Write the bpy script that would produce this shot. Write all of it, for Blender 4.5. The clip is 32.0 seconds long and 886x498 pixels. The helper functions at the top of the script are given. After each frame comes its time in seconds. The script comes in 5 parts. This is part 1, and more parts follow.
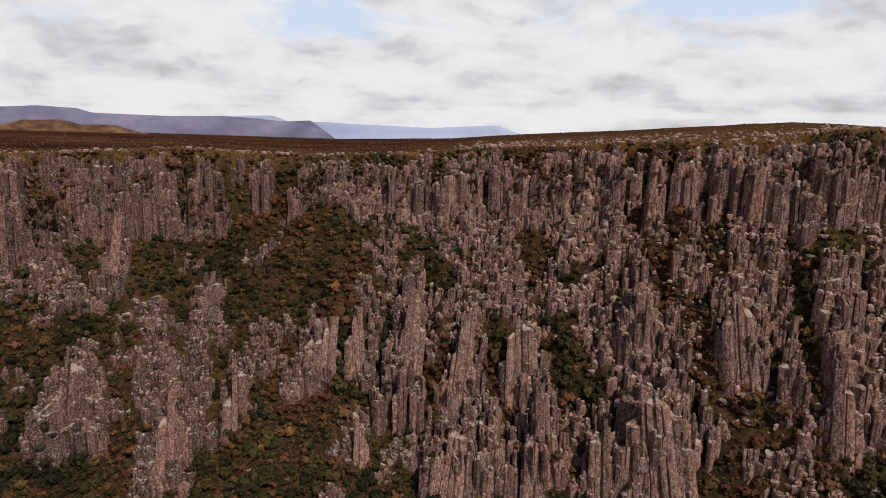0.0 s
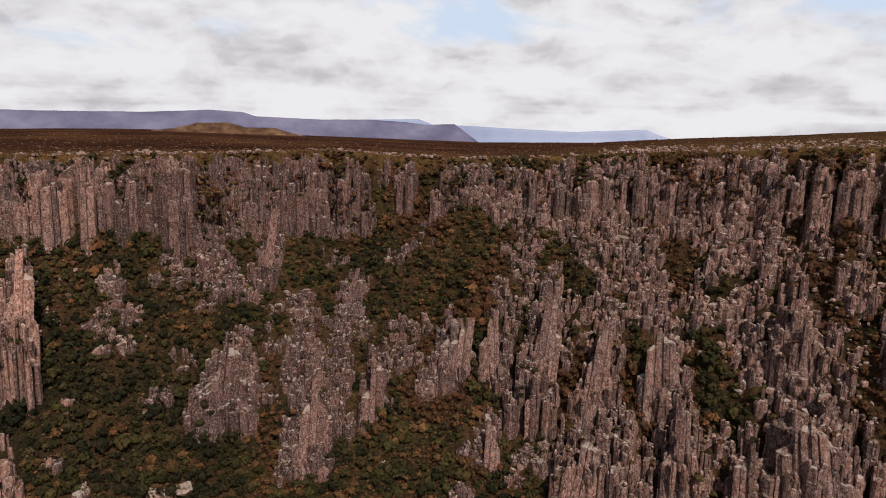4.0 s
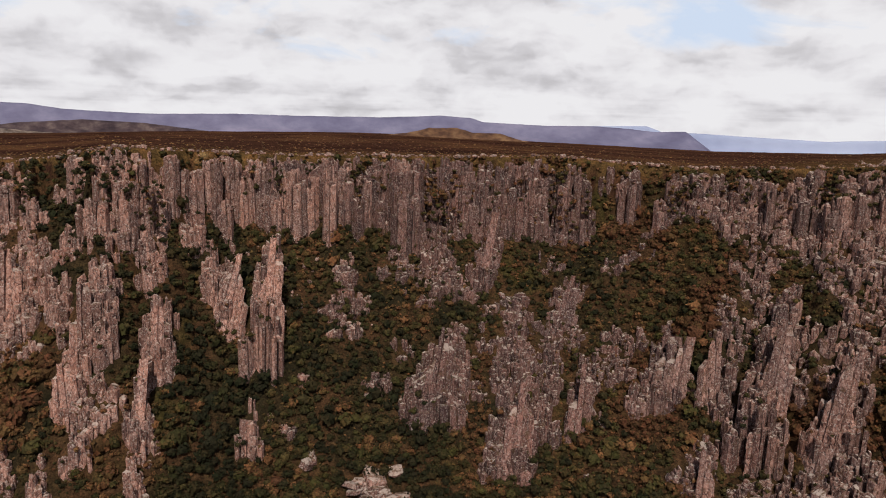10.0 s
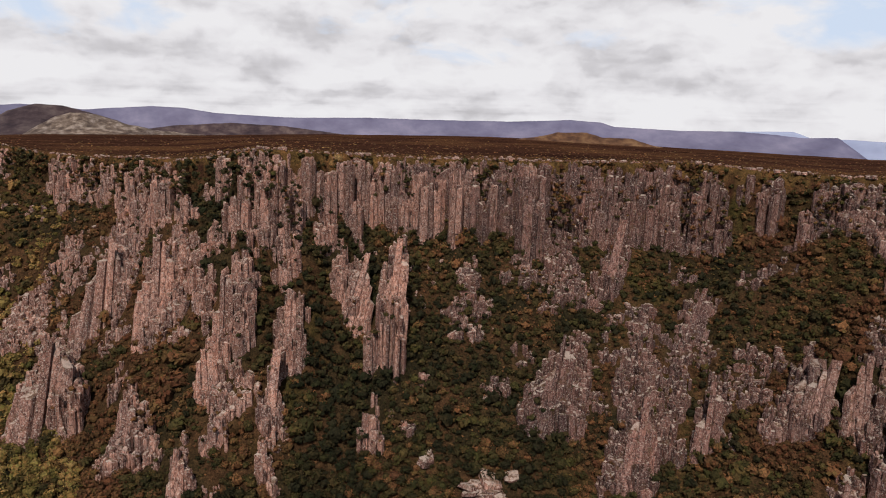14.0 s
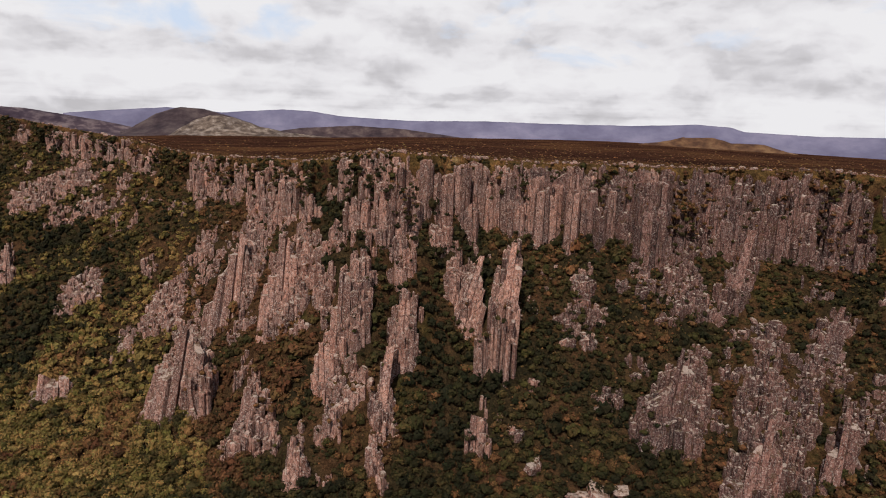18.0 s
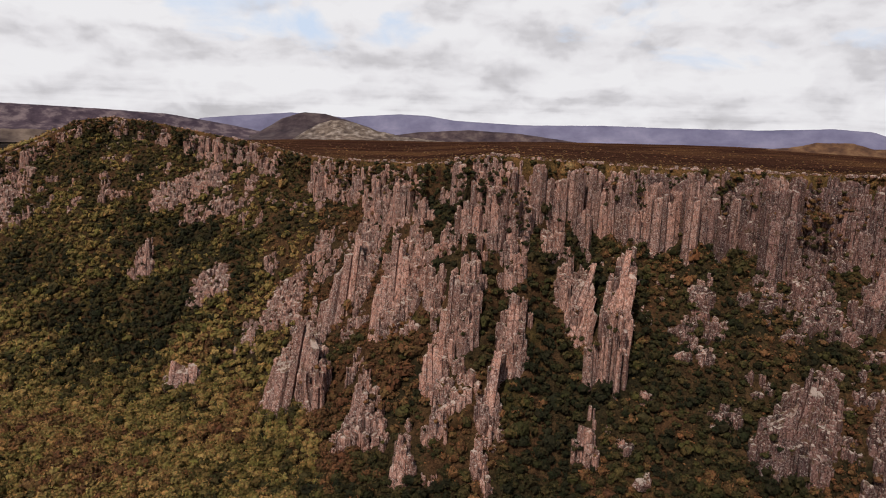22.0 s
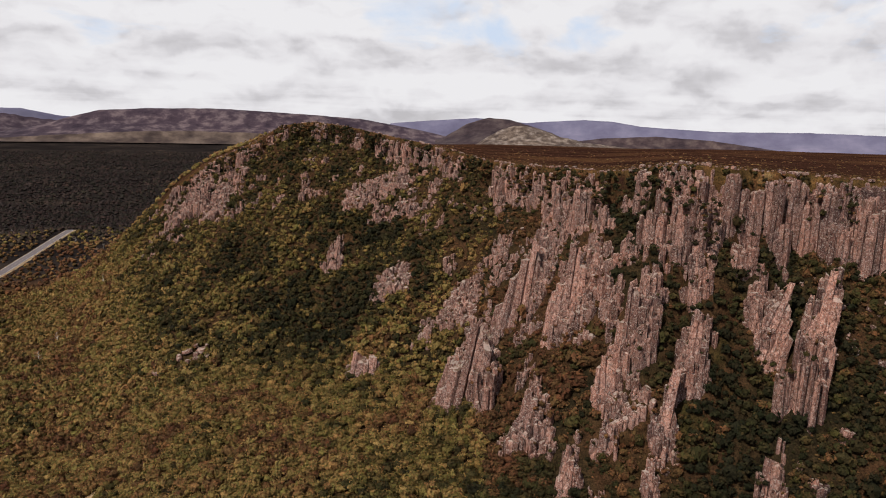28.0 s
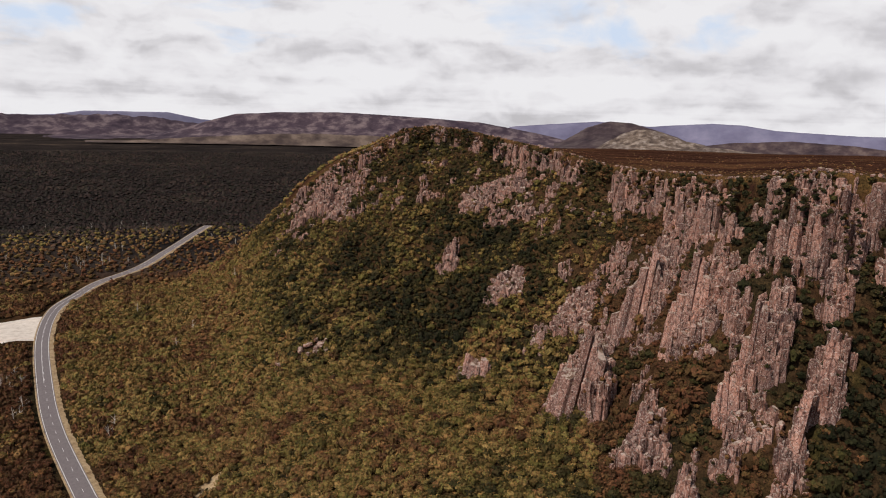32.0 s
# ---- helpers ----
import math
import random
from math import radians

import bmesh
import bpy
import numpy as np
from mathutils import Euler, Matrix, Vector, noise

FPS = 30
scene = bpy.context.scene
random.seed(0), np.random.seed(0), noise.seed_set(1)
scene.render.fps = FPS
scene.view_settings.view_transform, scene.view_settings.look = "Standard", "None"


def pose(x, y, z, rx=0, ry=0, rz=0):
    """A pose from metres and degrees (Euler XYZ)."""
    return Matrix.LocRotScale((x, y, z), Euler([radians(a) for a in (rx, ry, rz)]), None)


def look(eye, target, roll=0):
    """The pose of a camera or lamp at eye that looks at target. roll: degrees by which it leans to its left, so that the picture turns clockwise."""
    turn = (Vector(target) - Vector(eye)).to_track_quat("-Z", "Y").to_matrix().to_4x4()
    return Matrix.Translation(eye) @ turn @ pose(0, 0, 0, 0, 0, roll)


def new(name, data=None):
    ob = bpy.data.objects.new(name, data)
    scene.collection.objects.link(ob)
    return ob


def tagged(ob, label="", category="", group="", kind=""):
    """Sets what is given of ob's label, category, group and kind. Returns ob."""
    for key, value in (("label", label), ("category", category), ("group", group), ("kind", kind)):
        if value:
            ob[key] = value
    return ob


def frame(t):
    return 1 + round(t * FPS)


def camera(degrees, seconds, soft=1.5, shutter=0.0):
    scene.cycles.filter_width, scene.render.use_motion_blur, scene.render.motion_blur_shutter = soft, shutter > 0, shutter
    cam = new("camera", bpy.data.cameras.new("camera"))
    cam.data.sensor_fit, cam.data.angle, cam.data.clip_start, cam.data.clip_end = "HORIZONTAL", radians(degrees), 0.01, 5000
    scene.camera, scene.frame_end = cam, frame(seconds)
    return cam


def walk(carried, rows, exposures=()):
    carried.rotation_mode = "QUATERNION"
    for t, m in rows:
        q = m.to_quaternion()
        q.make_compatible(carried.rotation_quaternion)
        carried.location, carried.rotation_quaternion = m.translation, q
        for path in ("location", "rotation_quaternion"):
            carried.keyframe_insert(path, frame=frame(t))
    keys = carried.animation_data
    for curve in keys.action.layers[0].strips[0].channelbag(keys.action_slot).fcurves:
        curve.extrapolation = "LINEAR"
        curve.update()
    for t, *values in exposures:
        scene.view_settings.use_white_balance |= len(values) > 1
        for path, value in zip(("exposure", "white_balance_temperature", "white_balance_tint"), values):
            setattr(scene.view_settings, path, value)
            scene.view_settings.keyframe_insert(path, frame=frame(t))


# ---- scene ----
# ---------- camera ----------
EYE = (0.0, 0.0, 160.0)


def turned(yaw, pitch, roll):
    """The camera's pose from its turn to the left of +y, its pitch and its lean."""
    a, b = radians(yaw), radians(pitch)
    way = Vector((-math.sin(a) * math.cos(b), math.cos(a) * math.cos(b), math.sin(b)))
    return look(EYE, Vector(EYE) + way, roll)


cam = camera(64.4, 32.0, 1.0)
TURNS = (
    (0, 28.742, -10.871, 1.561),
    (0.5, 30.195, -10.882, 1.562),
    (1, 31.628, -10.878, 1.554),
    (1.5, 33.065, -10.892, 1.530),
    (2, 34.493, -10.886, 1.553),
    (2.5, 35.937, -10.903, 1.533),
    (3, 37.340, -10.880, 1.519),
    (3.5, 38.767, -10.878, 1.533),
    (5.5, 44.371, -10.904, 1.653),
    (6, 45.785, -10.907, 1.644),
    (6.5, 47.304, -10.876, 1.508),
    (7, 48.905, -10.925, 1.644),
    (7.5, 50.449, -10.909, 1.655),
    (8, 52.020, -10.923, 1.737),
    (8.5, 53.598, -10.894, 1.704),
    (9, 55.117, -10.900, 1.810),
    (9.5, 56.580, -10.880, 1.771),
    (10, 58.011, -10.897, 1.795),
    (10.5, 59.367, -10.895, 1.804),
    (11, 60.719, -10.877, 1.768),
    (11.5, 61.981, -10.885, 1.812),
    (12, 63.258, -10.863, 1.827),
    (12.5, 64.573, -10.857, 1.834),
    (13, 65.790, -10.868, 1.842),
    (13.5, 67.034, -10.877, 1.823),
    (14, 68.251, -10.879, 1.863),
    (14.5, 69.465, -10.871, 1.850),
    (16.5, 74.179, -10.874, 2.018),
    (17, 75.347, -10.889, 2.027),
    (17.5, 76.476, -10.884, 2.056),
    (18, 77.691, -10.901, 2.031),
    (18.5, 78.809, -10.906, 1.978),
    (19, 79.951, -10.901, 1.969),
    (19.5, 81.144, -10.908, 1.921),
    (20, 82.309, -10.886, 1.926),
    (20.5, 83.474, -10.884, 1.847),
    (21, 84.614, -10.864, 1.899),
    (21.5, 85.744, -10.855, 1.875),
    (22, 86.861, -10.852, 1.870),
    (22.5, 88.028, -10.841, 1.900),
    (23, 89.217, -10.831, 1.816),
    (23.5, 90.402, -10.865, 1.743),
    (24, 91.625, -10.841, 1.880),
    (24.5, 92.843, -10.874, 1.776),
    (25, 94.130, -10.878, 1.867),
    (25.5, 95.378, -10.897, 1.934),
    (27.5, 100.325, -10.886, 1.905),
    (28, 101.461, -10.879, 1.911),
    (28.5, 102.185, -10.873, 1.851),
    (29, 102.817, -10.845, 1.950),
    (29.5, 103.639, -10.842, 1.896),
    (30, 104.840, -10.839, 1.954),
    (30.5, 106.093, -10.858, 1.869),
    (31, 107.501, -10.856, 1.841),
    (31.5, 109.214, -10.873, 1.861),
    (32, 110.981, -10.905, 1.848),
)
walk(cam, [(t, turned(a, b, c)) for t, a, b, c in TURNS], [(0.0, 0.0), (32.0, 0.0)])

# ---------- sky and sun ----------
SUN_AZ, SUN_EL = 241.0, 50.0  # degrees to the left of +y, degrees up


def tree_of(nodes, links):
    """Short hand for adding nodes: make(type, inputs, properties)."""
    def make(kind, ins=None, **props):
        n = nodes.new("ShaderNode" + kind)
        for k, v in props.items():
            if k == "blend_type":
                n.blend_type = v
            elif k == "operation":
                n.operation = v
            elif k == "data_type":
                n.data_type = v
            elif k == "feature":
                n.feature = v
            elif k == "attribute_name":
                n.attribute_name = v
            elif k == "sky_type":
                n.sky_type = v
        for k, v in (ins or {}).items():
            sock = n.inputs[k]
            if isinstance(v, bpy.types.NodeSocket):
                links.new(v, sock)
            else:
                sock.default_value = v
        return n
    return make


def ramp(make, fac, stops):
    n = make("ValToRGB", {0: fac})
    e = n.color_ramp.elements
    while len(e) < len(stops):
        e.new(0.5)
    for k, (p, c) in enumerate(stops):
        e[k].position = p
        e[k].color = (*c, 1) if len(c) == 3 else c
    return n.outputs[0]


def mix(make, fac, a, b, how="MIX"):
    n = make("Mix", data_type="RGBA", blend_type=how)
    for k, v in ((0, fac), (6, a), (7, b)):
        if isinstance(v, bpy.types.NodeSocket):
            n.id_data.links.new(v, n.inputs[k])
        else:
            n.inputs[k].default_value = (*v, 1) if isinstance(v, tuple) and len(v) == 3 else v
    return n.outputs[2]


def mathn(make, op, a, b=0.0, c=0.0):
    return make("Math", {0: a, 1: b, 2: c}, operation=op).outputs[0]


world = bpy.data.worlds.new("world")
scene.world = world
world.use_nodes = True
wn, wl = world.node_tree.nodes, world.node_tree.links
wn.clear()
make = tree_of(wn, wl)
sky = make("TexSky", sky_type="NISHITA")
sky.sun_disc = False
sky.sun_elevation, sky.sun_rotation = radians(SUN_EL), radians(-SUN_AZ)
deep = mix(make, 1.0, sky.outputs[0], (0.06, 0.06, 0.06), "MULTIPLY")
co = make("TexCoord").outputs["Generated"]
sep = make("SeparateXYZ", {0: co})
bend_ = make("VectorMath", {0: make("TexNoise", {"Vector": co, "Scale": 9.0, "Detail": 5.0, "Roughness": 0.55}).outputs[1], 1: (0.09, 0.09, 0.05)}, operation="MULTIPLY").outputs[0]
squash = make("Mapping", {0: make("VectorMath", {0: co, 1: bend_}, operation="ADD").outputs[0], 3: (1.0, 1.0, 2.5)}).outputs[0]
# the cloud sheet as a level layer that runs away towards the horizon
near_ = mathn(make, "DIVIDE", 1.0, mathn(make, "ADD", mathn(make, "MAXIMUM", sep.outputs[2], 0.0), 0.06))
layer = make("VectorMath", {0: co, 1: make("CombineXYZ", {0: near_, 1: near_, 2: 0.0}).outputs[0]}, operation="MULTIPLY").outputs[0]


def heaps(vec):
    """Rounded cloud heaps, small ones on large ones."""
    cells = make("TexVoronoi", {"Vector": vec, "Scale": 8.0, "Detail": 3.0, "Roughness": 0.55, "Smoothness": 0.5}, feature="SMOOTH_F1").outputs[0]
    grain = make("TexNoise", {"Vector": vec, "Scale": 9.0, "Detail": 9.0, "Roughness": 0.6}).outputs[0]
    return mathn(make, "ADD", mathn(make, "MULTIPLY", mathn(make, "SUBTRACT", 0.95, cells), 0.5), mathn(make, "MULTIPLY", grain, 0.5))


wide = make("TexNoise", {"Vector": layer, "Scale": 0.3, "Detail": 6.0, "Roughness": 0.5}).outputs[0]
puff = heaps(squash)
above = heaps(make("Mapping", {0: squash, 1: (0.0, 0.0, 0.06)}).outputs[0])
# lit tops and grey undersides of the heaps
under = mathn(make, "MULTIPLY", mathn(make, "SUBTRACT", above, puff), 0.7)
body = mathn(make, "ADD", mathn(make, "ADD", mathn(make, "MULTIPLY", wide, 0.6), mathn(make, "MULTIPLY", puff, 0.4)), under)
shade = ramp(make, body, [(0.31, (0.84, 0.83, 0.85)), (0.41, (0.78, 0.765, 0.79)), (0.47, (0.71, 0.695, 0.72)), (0.53, (0.63, 0.615, 0.64)), (0.63, (0.53, 0.515, 0.535))])
gaps = make("TexNoise", {"Vector": make("Mapping", {0: co, 1: (3.0, 1.0, 2.0), 3: (1.0, 1.0, 2.8)}).outputs[0], "Scale": 4.2, "Detail": 7.0, "Roughness": 0.55, "Distortion": 0.4}).outputs[0]
# broken cloud: thick towards the horizon, open overhead
height = mathn(make, "MAXIMUM", sep.outputs[2], 0.0)
limit = mathn(make, "ADD", mathn(make, "MINIMUM", 0.385, mathn(make, "MULTIPLY", height, 4.0)), mathn(make, "MULTIPLY", 0.5, mathn(make, "MINIMUM", mathn(make, "MAXIMUM", mathn(make, "SUBTRACT", height, 0.24), 0.0), 0.4)))
hazy = ramp(make, height, [(0.16, (0.62, 0.72, 0.88)), (0.34, (0.0, 0.0, 0.0))])
blue = mix(make, 1.0, deep, hazy, "LIGHTEN")
cover = ramp(make, mathn(make, "MULTIPLY", mathn(make, "SUBTRACT", gaps, limit), 9.0), [(0.0, (0, 0, 0)), (1.0, (1, 1, 1))])
tone = mix(make, cover, blue, shade)
bg = make("Background", {0: tone, 1: 1.0})
out = make("OutputWorld", {0: bg.outputs[0]})

lamp = bpy.data.lights.new("sun", "SUN")
lamp.energy, lamp.angle, lamp.color = 4.3, radians(0.6), (1.0, 0.93, 0.84)
sun = new("sun", lamp)
sa, se = radians(SUN_AZ), radians(SUN_EL)
sun.matrix_world = look((-math.sin(sa) * 900, math.cos(sa) * 900, 900), (-math.sin(sa) * (900 - math.cos(se)), math.cos(sa) * (900 - math.cos(se)), 900 - math.sin(se)))

# ---------- materials ----------


def material(name, build, rough=0.9, bump=0.0, bump_size=1.0, gloss=0.1):
    m = bpy.data.materials.new(name)
    m.use_nodes = True
    n, l = m.node_tree.nodes, m.node_tree.links
    n.clear()
    mk = tree_of(n, l)
    p = mk("BsdfPrincipled")
    p.inputs["Roughness"].default_value = rough
    p.inputs["Specular IOR Level"].default_value = gloss
    col, height = build(mk)
    l.new(col, p.inputs["Base Color"])
    if height is not None and bump > 0:
        b = mk("Bump", {"Height": height, "Strength": bump, "Distance": bump_size})
        l.new(b.outputs[0], p.inputs["Normal"])
    o = mk("OutputMaterial", {0: p.outputs[0]})
    return m


def noise_of(mk, scale, detail=5.0, rough=0.6, stretch=None, vec=None):
    co = vec or mk("NewGeometry").outputs["Position"]
    if stretch:
        co = mk("Mapping", {0: co, 3: stretch}).outputs[0]
    return mk("TexNoise", {"Vector": co, "Scale": scale, "Detail": detail, "Roughness": rough}).outputs[0]


def rock_look(shift, stain):
    def build(mk):
        streak = noise_of(mk, 1.0, 7, 0.68, (1.0, 1.0, 0.4))
        fine = noise_of(mk, 2.2, 3, 0.55, (1.0, 1.0, 0.5))
        patch = noise_of(mk, 0.10, 5, 0.6)
        spot = noise_of(mk, 1.9, 5, 0.62)
        lines = mathn(mk, "ADD", mathn(mk, "MULTIPLY", streak, 0.65), mathn(mk, "MULTIPLY", fine, 0.35))
        base = ramp(mk, lines, [(0.35, (0.045, 0.029, 0.026)), (0.43, (0.135, 0.092, 0.084)), (0.52, (0.225, 0.163, 0.148)), (0.64, (0.36, 0.285, 0.26))])
        warm = ramp(mk, patch, [(0.34, (0.74, 0.74, 0.79)), (0.5, (1.0, 0.94, 0.92)), (0.66, (1.06, 0.90, 0.84))])
        base = mix(mk, 0.9, base, warm, "MULTIPLY")
        one = mk("NewGeometry").outputs["Random Per Island"]
        other = mk("ObjectInfo").outputs["Random"]
        both = mathn(mk, "FRACT", mathn(mk, "ADD", mathn(mk, "ADD", one, other), mk("Attribute", attribute_name="tint").outputs["Fac"]))
        tone = ramp(mk, both, [(0.0, (0.58, 0.56, 0.57)), (0.5, (0.98, 0.96, 0.95)), (1.0, (1.42, 1.37, 1.32))])
        base = mix(mk, 1.0, base, tone, "MULTIPLY")
        base = mix(mk, 1.0, base, shift, "MULTIPLY")
        bent = mk("VectorMath", {0: mk("Mapping", {0: mk("NewGeometry").outputs["Position"], 3: (0.62, 0.62, 0.24)}).outputs[0], 1: mk("VectorMath", {0: mk("TexNoise", {"Scale": 0.5, "Detail": 3.0, "Vector": mk("NewGeometry").outputs["Position"]}).outputs[1], 1: (0.5, 0.5, 0.5)}, operation="MULTIPLY").outputs[0]}, operation="ADD").outputs[0]
        joint = mk("TexVoronoi", {"Vector": bent, "Scale": 1.0}, feature="DISTANCE_TO_EDGE").outputs[0]
        base = mix(mk, 1.0, base, ramp(mk, joint, [(0.0, (0.25, 0.22, 0.23)), (0.02, (0.55, 0.52, 0.52)), (0.05, (1, 1, 1))]), "MULTIPLY")
        pale = ramp(mk, spot, [(0.52, (0, 0, 0)), (0.66, (1, 1, 1))])
        base = mix(mk, mathn(mk, "MULTIPLY", pale, 0.5 if stain < 0.5 else 0.35), base, (0.56, 0.49, 0.44))
        moss = ramp(mk, noise_of(mk, 0.45, 5, 0.65), [(0.56, (0, 0, 0)), (0.64, (1, 1, 1))])
        base = mix(mk, mathn(mk, "MULTIPLY", moss, stain), base, (0.075, 0.042, 0.022))
        # broken tops: soil, dry heath, and a pale tone painted for caught light
        up_face = mk("SeparateXYZ", {0: mk("NewGeometry").outputs["True Normal"]}).outputs[2]
        flat_top = ramp(mk, up_face, [(0.62, (0, 0, 0)), (0.85, (1, 1, 1))])
        turf_and_highlight = ramp(mk, noise_of(mk, 0.5, 4, 0.6), [(0.40, (0.06, 0.04, 0.02)), (0.46, (0.16, 0.115, 0.08)), (0.52, (0.42, 0.35, 0.30))])
        base = mix(mk, mathn(mk, "MULTIPLY", flat_top, 0.6), base, turf_and_highlight)
        return base, mathn(mk, "ADD", mathn(mk, "ADD", lines, mathn(mk, "MULTIPLY", noise_of(mk, 1.3, 6, 0.6, (1.0, 1.0, 0.5)), 0.5)), mathn(mk, "MULTIPLY", mathn(mk, "MINIMUM", joint, 0.08), 2.0))
    return build


ROCK = material("pinkish_dolerite", rock_look((1.03, 0.81, 0.72), 0.45), 0.9, 0.9, 0.6)
# purple-brown rock of the middle wall, with cloud shade mixed into its colour
ROCK_MIDDLE_SHADED = material("shaded_purple_brown_dolerite", rock_look((0.56, 0.435, 0.415), 0.7), 0.9, 0.9, 0.6)
ROCK_EAST = material("brown_dolerite", rock_look((0.80, 0.645, 0.59), 0.6), 0.9, 0.9, 0.6)


def soil_look(mk):
    a = noise_of(mk, 0.035, 6, 0.6)
    b = noise_of(mk, 0.6, 6, 0.7)
    base = ramp(mk, a, [(0.36, (0.014, 0.012, 0.007)), (0.47, (0.028, 0.019, 0.010)), (0.56, (0.045, 0.024, 0.013)), (0.66, (0.032, 0.026, 0.010))])
    fine = ramp(mk, b, [(0.3, (0.5, 0.5, 0.5)), (0.5, (1, 1, 1)), (0.72, (1.5, 1.4, 1.3))])
    return mix(mk, 1.0, base, fine, "MULTIPLY"), b


def heath_look(mk):
    # dark red-brown moor, greener and yellower along the rim ('edge'), forest darkened for cloud shade on the low plain
    # ('plain')
    edge = mk("Attribute", attribute_name="edge").outputs["Fac"]
    plain = mk("Attribute", attribute_name="plain").outputs["Fac"]
    face = mk("Attribute", attribute_name="face").outputs["Fac"]
    a = noise_of(mk, 0.012, 6, 0.62)
    b = noise_of(mk, 0.33, 6, 0.72)
    moor = ramp(mk, a, [(0.34, (0.022, 0.010, 0.008)), (0.5, (0.040, 0.018, 0.012)), (0.64, (0.075, 0.036, 0.018))])
    lawn = ramp(mk, noise_of(mk, 0.09, 5, 0.65), [(0.34, (0.035, 0.022, 0.010)), (0.48, (0.075, 0.046, 0.018)), (0.6, (0.10, 0.05, 0.02)), (0.75, (0.15, 0.105, 0.05))])
    base = mix(mk, edge, moor, lawn)
    wood = ramp(mk, noise_of(mk, 0.006, 6, 0.65), [(0.36, (0.012, 0.010, 0.010)), (0.5, (0.021, 0.017, 0.016)), (0.62, (0.034, 0.026, 0.022)), (0.72, (0.07, 0.05, 0.038))])
    base = mix(mk, plain, base, wood)
    soil, _ = soil_look(mk)
    base = mix(mk, face, base, soil)
    grit = noise_of(mk, 1.6, 6, 0.75)
    fine = mix(mk, 1.0, ramp(mk, b, [(0.3, (0.55, 0.55, 0.55)), (0.5, (1, 1, 1)), (0.7, (1.55, 1.5, 1.4))]), ramp(mk, grit, [(0.36, (0.35, 0.35, 0.36)), (0.5, (1, 1, 1)), (0.64, (1.7, 1.6, 1.5))]), "MULTIPLY")
    return mix(mk, 1.0, base, fine, "MULTIPLY"), b


GROUND = material("moor_and_forest_floor", heath_look, 1.0, 0.8, 0.6, 0.0)


def leaf_look(stops):
    def build(mk):
        tint = mk("Attribute", attribute_name="tint").outputs["Fac"]
        one = mk("NewGeometry").outputs["Random Per Island"]
        base = ramp(mk, tint, stops)
        vary = ramp(mk, one, [(0.0, (0.58, 0.60, 0.56)), (0.25, (0.92, 1.08, 0.85)), (0.5, (1, 1, 1)), (0.75, (1.25, 1.0, 0.95)), (1.0, (1.4, 1.34, 1.3))])
        base = mix(mk, 1.0, base, vary, "MULTIPLY")
        fleck = noise_of(mk, 1.9, 5, 0.7)
        spots = ramp(mk, fleck, [(0.36, (0.55, 0.55, 0.56)), (0.5, (1.0, 1.0, 1.0)), (0.64, (1.42, 1.38, 1.3))])
        return mix(mk, 1.0, base, spots, "MULTIPLY"), fleck
    return build


LEAF = material("scrub_leaves", leaf_look([(0.0, (0.015, 0.0145, 0.007)), (0.25, (0.047, 0.037, 0.014)), (0.45, (0.135, 0.097, 0.031)), (0.6, (0.205, 0.140, 0.052)), (0.78, (0.140, 0.076, 0.032)), (1.0, (0.075, 0.035, 0.018))]), 0.8, 1.0, 0.5)
# brown leaves, made darker to hold the cloud shade over the plain
LEAF_FAR = material("cloud_shaded_forest_leaves", leaf_look([(0.0, (0.020, 0.015, 0.014)), (0.3, (0.032, 0.023, 0.020)), (1.0, (0.075, 0.05, 0.034))]), 0.85, 1.0, 0.5)
BARK = material("bark", lambda mk: (ramp(mk, noise_of(mk, 3.0, 4, 0.6, (1, 1, 0.2)), [(0.35, (0.10, 0.08, 0.065)), (0.65, (0.30, 0.26, 0.22))]), None), 0.9)

# ---------- the lie of the land ----------
# All of it is told by azimuth (degrees to the left of +y) and distance from the middle of the bowl.
AZ_R = (-40, -10, 0, 10, 20, 30, 40, 50, 60, 70, 80, 85, 90, 95, 100, 106, 112, 118, 124, 130, 150)
RIM_R = (260, 250, 250, 255, 270, 290, 300, 300, 295, 285, 268, 270, 292, 335, 385, 440, 490, 505, 520, 560, 620)
AZ_E = (-10, -3, 0, 3, 7, 11, 15, 19, 22, 27, 33, 39, 44, 49, 52, 57, 61, 70, 74, 80, 83, 86, 89, 94, 98, 102, 106.5, 109, 112, 114.4, 117, 119.6, 121.5, 124, 130, 137, 150)
RIM_E = (-2.5, -.3, -.4, -1.2, -1.56, -1.63, -1.88, -2.34, -2.44, -2.73, -3.33, -3.59, -3.4, -3.14, -3.25, -3.4, -3.5, -3.66, -3.59, -3.34, -3.18, -3.65, -4.1, -3.9, -3.64, -2.62, -1.85, -1.28, -.95, -1.25, -2.85, -4.1, -5.5, -6.9, -8.3, -9.2, -12)
AZ_P = (-40, -5, 0, 3, 9, 15, 22, 28, 37, 44, 50, 65, 79, 87, 98, 104, 112)
FAR_E = (-1.5, -.2, .02, .08, -.38, -.92, -1.36, -1.9, -2.17, -2.1, -2.0, -1.68, -1.92, -2.19, -2.3, -2.5, -2.6)


BAND_AZ = (-10, 10, 20, 30, 38, 44, 50, 75, 80, 84, 88, 95, 110, 118, 124, 130)
BAND_H = (13, 14, 15, 15, 9, 22, 29, 29, 25, 18, 13, 11, 8, 9, 3, 0)  # height of the sheer wall under the rim


def band_of(az):
    """The height of the sheer wall under the rim."""
    return np.interp(az, BAND_AZ, BAND_H) * (0.66 + 0.62 * fbm(np.asarray(az) * 0.33, 0 * np.asarray(az) + 3, 205, 4))


def smooth(x):
    x = np.clip(x, 0, 1)
    return x * x * (3 - 2 * x)


